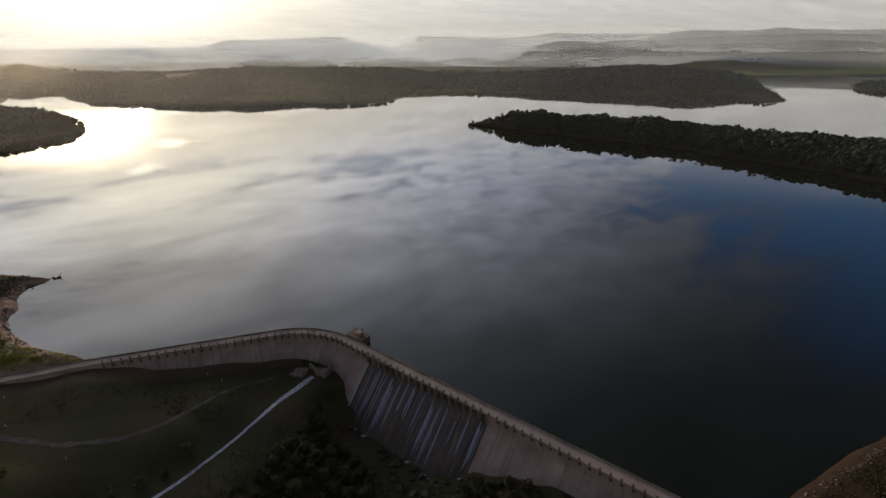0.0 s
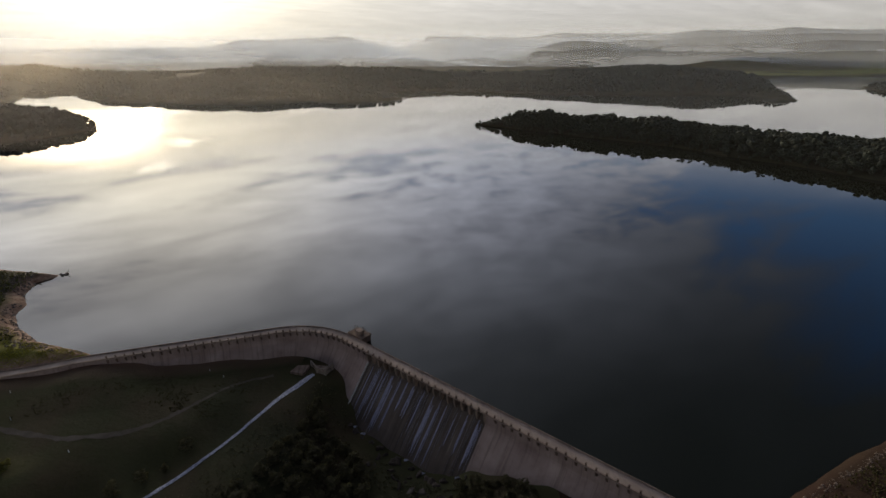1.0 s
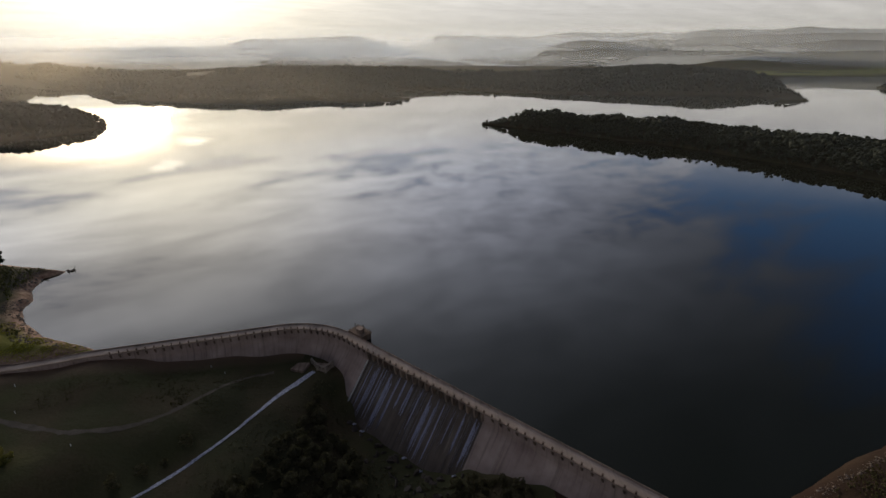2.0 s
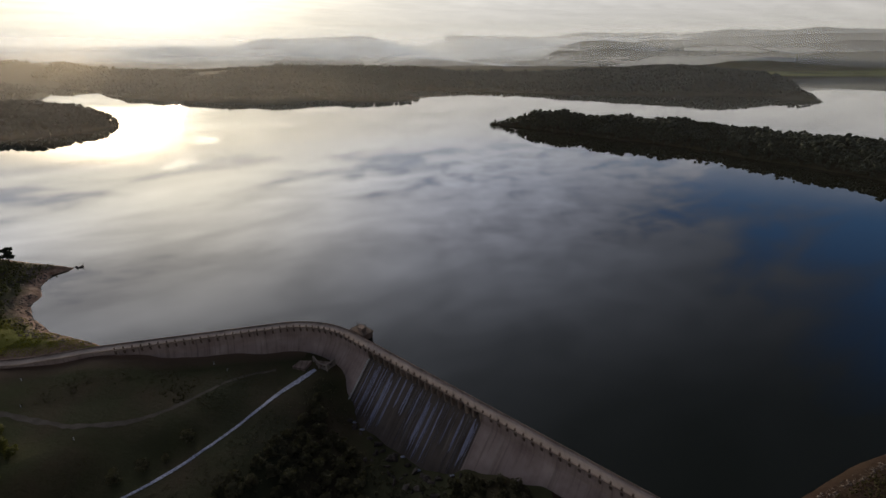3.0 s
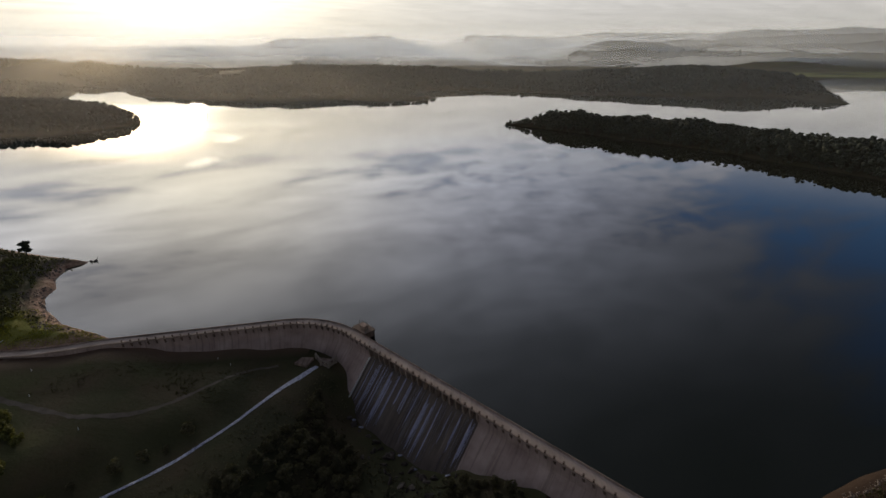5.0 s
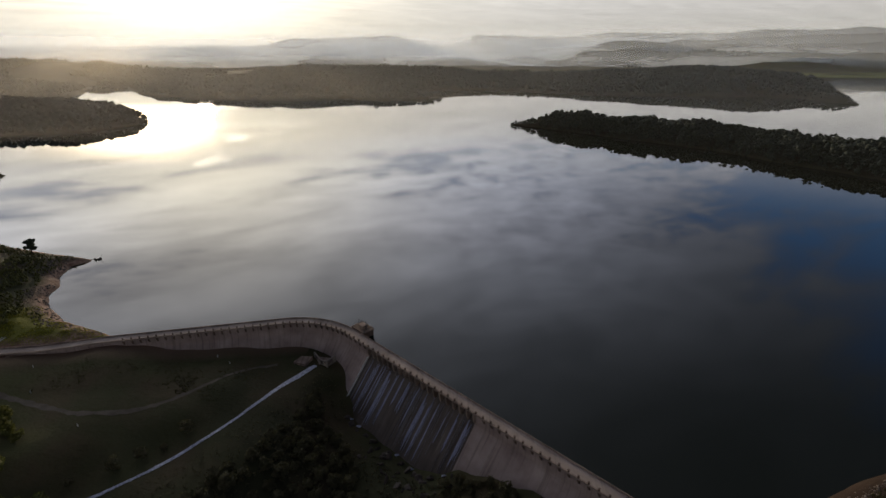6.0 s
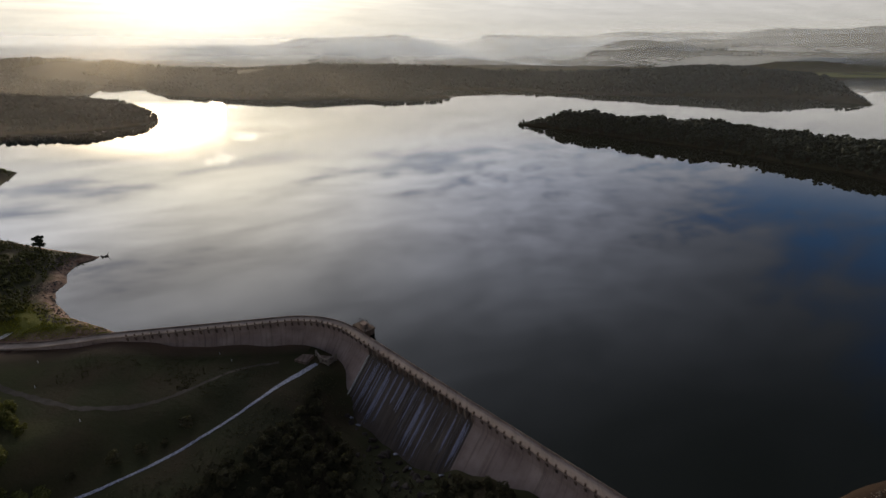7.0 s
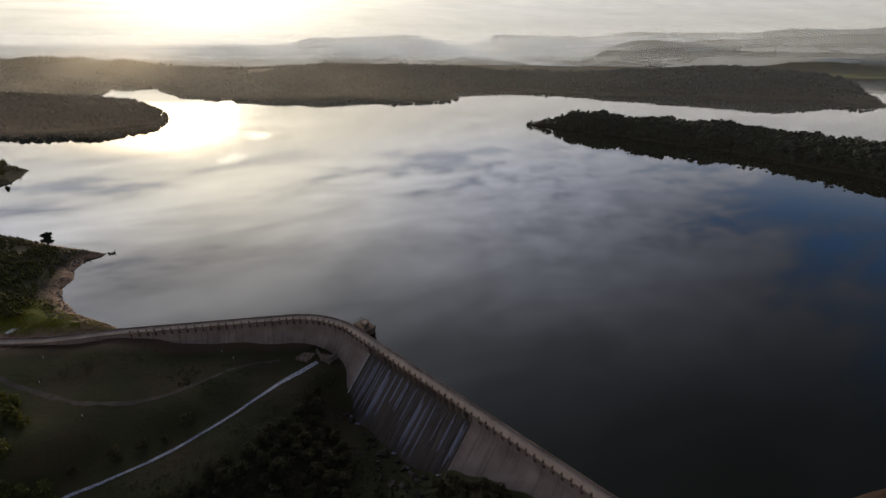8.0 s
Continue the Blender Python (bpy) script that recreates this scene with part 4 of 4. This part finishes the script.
# a warm-tinted sheet added before the hill to imitate the sun's glare
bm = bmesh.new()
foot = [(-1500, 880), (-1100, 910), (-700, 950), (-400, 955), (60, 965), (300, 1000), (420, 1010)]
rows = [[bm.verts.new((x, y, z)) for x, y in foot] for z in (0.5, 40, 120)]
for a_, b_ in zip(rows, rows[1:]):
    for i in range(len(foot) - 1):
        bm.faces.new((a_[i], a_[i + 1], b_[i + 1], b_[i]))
tagged(new("mist", mesh_of(bm, "mist", veil_material("hill_glare_veil", 0.34, 120, (-900, 300, (0.0, 0.55), (0.25, 1.0), (0.48, 0.6), (0.75, 0.15), (1.0, 0.0)), 0.45, (1.0, 0.88, 0.68, 1)), True)), "warm veil before the wooded hill, standing in for the sun's glare", "mist", kind="stuff")

# ---- trees ----
def tube(bm, a, b, r0, r1, sides=6):
    a, b = Vector(a), Vector(b)
    rot = (b - a).to_track_quat("Z", "Y").to_matrix()
    rings = [[bm.verts.new(c + rot @ Vector((r * math.cos(6.2832 * k / sides), r * math.sin(6.2832 * k / sides), 0))) for k in range(sides)] for c, r in ((a, r0), (b, r1))]
    for k in range(sides):
        bm.faces.new((rings[0][k], rings[0][(k + 1) % sides], rings[1][(k + 1) % sides], rings[1][k]))


def leaf_mesh(name, blobs, per, size, mat, seed):
    """A crown of loose leaf sprays set over the skins of several uneven clumps."""
    r = np.random.default_rng(seed)
    vs = []
    for cx, cy, cz, rx, rz in blobs:
        d = r.normal(size=(per, 3))
        d /= np.linalg.norm(d, axis=1)[:, None]
        c = np.array((cx, cy, cz)) + d * np.array((rx, rx, rz)) * (0.55 + 0.5 * r.random((per, 1)))
        u = r.normal(size=(per, 3))
        u -= (u * d).sum(1)[:, None] * d * 0.6
        u /= np.linalg.norm(u, axis=1)[:, None]
        w = np.cross(u, d + 0.5 * r.normal(size=(per, 3)))
        w /= np.linalg.norm(w, axis=1)[:, None]
        k = size * (0.6 + 0.8 * r.random((per, 1)))
        vs.append(np.stack([c - u * k - w * k * 0.5, c + u * k * 0.2 - w * k * 0.8, c + u * k + w * k * 0.3, c - u * k * 0.3 + w * k * 0.8], 1))
    verts = np.concatenate(vs).reshape(-1, 3)
    n = len(verts) // 4
    me = bpy.data.meshes.new(name)
    me.from_pydata(verts.tolist(), [], np.arange(n * 4).reshape(n, 4).tolist())
    me.materials.append(mat)
    return me


def tree(name, label, seed, tall, spread_, leaf, sprays, clumps, bare=0.3, group=""):
    r = random.Random(seed)
    ob = thing(name, label, "bush" if name == "bush" else "tree", group)
    bm = bmesh.new()
    lean = Vector((r.uniform(-0.06, 0.06), r.uniform(-0.06, 0.06), 1)) * tall
    fork = lean * max(bare, 0.18)
    tube(bm, (0, 0, -0.5), fork, tall * 0.032, tall * 0.024)
    tube(bm, fork, lean * 0.8, tall * 0.024, tall * 0.008)
    blobs = []
    for k in range(clumps):
        a = 6.2832 * (k + r.uniform(-0.3, 0.3)) / clumps * 2.4
        out = spread_ * r.uniform(0.25, 0.8) * (0.35 if k == 0 else 1)
        z = tall * (bare + (0.92 - bare) * (1 - k / clumps) * r.uniform(0.75, 1.05))
        tip = Vector((math.cos(a) * out, math.sin(a) * out, z))
        tube(bm, lean * (z / tall * 0.6), tip, tall * 0.013, tall * 0.005, 4)
        s = spread_ * r.uniform(0.34, 0.55)
        blobs.append((tip.x, tip.y, tip.z, s, s * r.uniform(0.55, 0.8)))
    part("trunk", bm, BARK, ob)
    crown = new("crown", leaf_mesh("crown", blobs, sprays, 0.03 * tall + 0.12, leaf, seed))
    crown.parent = ob
    return ob


def planted(kinds, spots, seed, shrink=(0.75, 1.2)):
    """Copies of the given trees at the spots, turned and sized unevenly; the first ones themselves stand too."""
    r = random.Random(seed)
    for k, (x, y) in enumerate(spots):
        m = pose(x, y, float(height_at(x, y)) - 0.1, 0, 0, r.uniform(0, 360)) @ Matrix.Scale(r.uniform(*shrink), 4)
        if k < len(kinds):
            kinds[k].matrix_world = m
        else:
            src = r.choice(kinds)
            ob = copy_thing(src, m)
            ob.scale = m.to_scale()


def spots_in(outline, gap, seed, keep=None, most=400):
    r = random.Random(seed)
    xs, ys = [p[0] for p in outline], [p[1] for p in outline]
    out = []
    for _ in range(6000):
        x, y = r.uniform(min(xs), max(xs)), r.uniform(min(ys), max(ys))
        if inside_by(np.array([x]), np.array([y]), outline)[0] > 0 and all((x - a_) ** 2 + (y - b_) ** 2 > gap * gap for a_, b_ in out) and (keep is None or keep(x, y)):
            out.append((x, y))
            if len(out) >= most:
                break
    return out


# the wooded stream bed below the spillway
kinds = [tree("tree", "dark broadleaf tree in the shaded valley below the dam", 100 + k, (4.6, 5.4, 3.9, 4.8, 6.0, 4.2)[k], (2.6, 3.0, 2.4, 2.8, 3.2, 2.5)[k], LEAF_VALLEY, 150, 12, 0.12, "valley trees") for k in range(6)]
planted(kinds, spots_in([(-36, 143), (-31, 137), (-26, 128), (-17, 118), (-10, 106), (-8, 96), (-8, 84), (-14, 60), (-72, 60), (-62, 84), (-47, 104), (-39, 122), (-34, 138)], 4.0, 3, most=170), 5, (0.6, 0.95))
kinds = [tree("bush", "dark rounded bush on the shaded valley slope", 200 + k, (2.6, 3.4, 2.2)[k], (1.7, 2.0, 1.5)[k], LEAF_VALLEY, 80, 7, 0.1, "valley bushes") for k in range(3)]
planted(kinds, spots_in([(14, 109), (24, 106), (36, 99), (48, 90), (44, 78), (20, 80), (8, 98)], 2.6, 8, most=60)
        + [(-70, 110), (-74, 106), (-79, 101), (-88, 95), (-66, 116)], 6)
kinds = [tree("bush", "olive green bush catching a little light", 300 + k, (4.2, 3.4, 5.0)[k], (2.6, 2.2, 2.9)[k], LEAF_SHRUB, 120, 9, 0.1, "slope bushes") for k in range(3)]
planted(kinds, [(-111, 104), (-107, 102.5), (-115, 106), (-118, 110), (-122, 106), (-90, 88), (-94, 86), (-87, 86.5), (-98, 84), (-113, 99), (-125, 112), (-128, 104), (-119, 98), (-104, 92)], 7)

# on the near shore
oak = tree("tree", "lone broad tree standing on the shore hill", 401, 7.2, 2.1, LEAF_ISLAND, 110, 12, 0.36)
oak.matrix_world = pose(-203.6, 217.5, float(height_at(-203.6, 217.5)) - 0.2) @ Matrix.Scale(1.2, 4)
kinds = [tree("tree", "small round tree on the grassy point", 410 + k, (7.0, 4.0)[k], (2.6, 1.9)[k], LEAF_SHRUB, 110, 9, 0.3, "point trees") for k in range(2)]
planted(kinds, [(-392, 377), (-378, 374), (-384, 366), (-404, 384), (-368, 352), (-373, 340), (-410, 360)], 12, (0.6, 1.0))
# taller trees that stand out of the island's skyline
kinds = [tree("tree", "taller tree rising out of the island wood", 500 + k, (13, 15, 12)[k], (4.2, 4.6, 3.8)[k], LEAF_ISLAND, 70, 9, 0.3, "island trees") for k in range(3)]
planted(kinds, spots_in(ISLAND, 16, 10, lambda x, y: 60 < x < 440 and y > 380 and height_at(x, y) > 3, 60), 11, (0.75, 1.05))


# ---- shore things ----
def rock_mesh(name, seed, mat):
    r = random.Random(seed)
    bm = bmesh.new()
    bmesh.ops.create_icosphere(bm, subdivisions=2, radius=1)
    for v_ in bm.verts:
        v_.co = v_.co * (0.75 + 0.45 * noise.noise(v_.co * 1.3 + Vector((seed * 3.1, 0, 0))) + r.uniform(-0.05, 0.05))
        v_.co.z *= 0.6
    return mesh_of(bm, name, mat)


ROCKS = [rock_mesh("rock", k, STONE) for k in range(3)]
DARK_ROCKS = [rock_mesh("rock", k + 5, BED_ROCK) for k in range(3)]
for k, (x, y, s) in enumerate(((-173.6, 221.2, 1.0), (-172.4, 222.4, 1.4), (-175.2, 222.2, 0.8))):
    ob = tagged(new("rock", ROCKS[k % 3]), "dark rock standing at the water's edge", "rock", "shore rocks")
    ob.matrix_world = pose(x, y, max(0.1, float(height_at(x, y))), 0, 0, 70 * k) @ Matrix.Diagonal((s, s * 0.8, s * 1.1, 1))
bm = bmesh.new()
for a_, b_ in (((-172.5, 222.5, 0), (-171.4, 223.3, 2.2)), ((-173.2, 221.6, 0), (-173.9, 220.9, 1.3))):
    tube(bm, a_, b_, 0.16, 0.06, 5)
tagged(new("dead_branches", mesh_of(bm, "dead_branches", BARK)), "dead branches sticking out of the shallow water", "driftwood")

# stony foot of the near bank and of the washed left bank
r = np.random.default_rng(5)
n = 8000
x, y = r.uniform(84, 160, n), r.uniform(84, 140, n)
d = inside_by(x, y, RIGHT_LAND)
ok = (d > 1.4) & (d < 4.2 + 4 * fbm(x, y, 12, 2))
x, y = x[ok], y[ok]
sz = 0.12 + 0.35 * r.random(len(x)) ** 3
tagged(new("stones", heap_mesh("stones", np.stack([x, y, np.maximum(height_at(x, y), -0.1)], 1), np.stack([sz, sz * 0.8, sz * 0.6], 1), STONE, 1, 0.25, 3)), "pale broken stones along the near waterline", "stones", kind="stuff")
n = 7000
x, y = r.uniform(-190, -118, n), r.uniform(152, 226, n)
d = inside_by(x, y, LEFT_LAND)
ok = (d > -0.5) & (d < 9) & (fbm(x, y, 8, 2) > -0.05)
x, y = x[ok], y[ok]
sz = 0.12 + 0.6 * r.random(len(x)) ** 3
tagged(new("stones", heap_mesh("stones", np.stack([x, y, np.maximum(height_at(x, y), -0.1)], 1), np.stack([sz, sz * 0.8, sz * 0.6], 1), STONE, 1, 0.25, 4)), "broken clods and stones on the washed sandy bank", "stones", kind="stuff")

# two pale beams lying beside the shore road
for k in range(2):
    bm = bmesh.new()
    box(bm, (-0.2, -2.3, -0.1), (0.2, 2.3, 0.3))
    bmesh.ops.bevel(bm, geom=bm.edges[:], offset=0.04, segments=1, affect="EDGES")
    ob = tagged(new("beam", mesh_of(bm, "beam", WHITE_PAINT)), "long white concrete beam lying on the grass", "beam", "white beams")
    ob.matrix_world = pose(-151.2 + 1.1 * k, 143.6 - 0.3 * k, float(height_at(-150.6, 143.6)) + 0.02, 0, 0, -10)

# small white marker posts on the grass slope
for x, y in ((-119.9, 121.3), (-95.2, 109.8), (-74.0, 150.6), (-67.8, 147.4), (-128, 132)):
    bm = bmesh.new()
    tube(bm, (0, 0, -0.3), (0, 0, 0.9), 0.11, 0.09, 8)
    tube(bm, (0, 0, 0.9), (0, 0, 1.0), 0.09, 0.02, 8)
    ob = tagged(new("marker_post", mesh_of(bm, "marker_post", WHITE_PAINT)), "small white marker post in the grass", "post", "marker posts")
    ob.matrix_world = pose(x, y, float(height_at(x, y)))

# broken rocks and foam at the foot of the spillway
for k, (q, d, s) in enumerate(((18, 18.2, 1.1), (21, 18.6, 1.5), (24.5, 18.9, 0.9), (40, 17.8, 1.0), (46, 18.4, 1.3), (49.5, 18.9, 1.6), (52.5, 18.8, 1.2), (58, 17.6, 1.4), (61.5, 15.6, 1.1), (63.5, 14.4, 0.9), (55, 19.5, 1.7))):
    p = B0 + WING_B * q + B_DOWN * d
    ob = tagged(new("boulder", DARK_ROCKS[k % 3]), "dark boulder at the foot of the spillway", "boulder", "spillway boulders")
    ob.matrix_world = pose(p.x, p.y, float(height_at(p.x, p.y)), 10 * k, 0, 50 * k) @ Matrix.Diagonal((s * 1.3, s, s, 1))
r = random.Random(31)
for k in range(34):
    q, d, s_ = r.uniform(28, 66), r.uniform(17.5, 27), r.uniform(0.4, 1.3)
    p = B0 + WING_B * q + B_DOWN * d
    ob = tagged(new("boulder", DARK_ROCKS[k % 3]), "brown broken rock in the bed below the spillway", "boulder", "stream bed rocks")
    ob.matrix_world = pose(p.x, p.y, float(height_at(p.x, p.y)), 10 * k, 0, 50 * k) @ Matrix.Diagonal((s_ * 1.6, s_ * 1.2, s_, 1))
for q, d in ((19.5, 17.4), (23.5, 17.6), (42.5, 17.2), (50, 18.0), (61, 15.0)):
    p = B0 + WING_B * q + B_DOWN * d
    bm = bmesh.new()
    ring = []
    for k in range(14):
        a_ = 6.2832 * k / 14
        w = r.uniform(0.6, 1.2)
        ring.append(bm.verts.new((p.x + math.cos(a_) * w * 0.9, p.y + math.sin(a_) * w * 0.6, float(height_at(p.x, p.y)) + 0.35)))
    top = bm.verts.new((p.x, p.y, float(height_at(p.x, p.y)) + 0.75))
    for k in range(14):
        bm.faces.new((ring[k], ring[(k + 1) % 14], top))
    tagged(new("foam_patch", mesh_of(bm, "foam_patch", FOAM, True)), "white foam where a trickle lands", "foam", "foam patches")
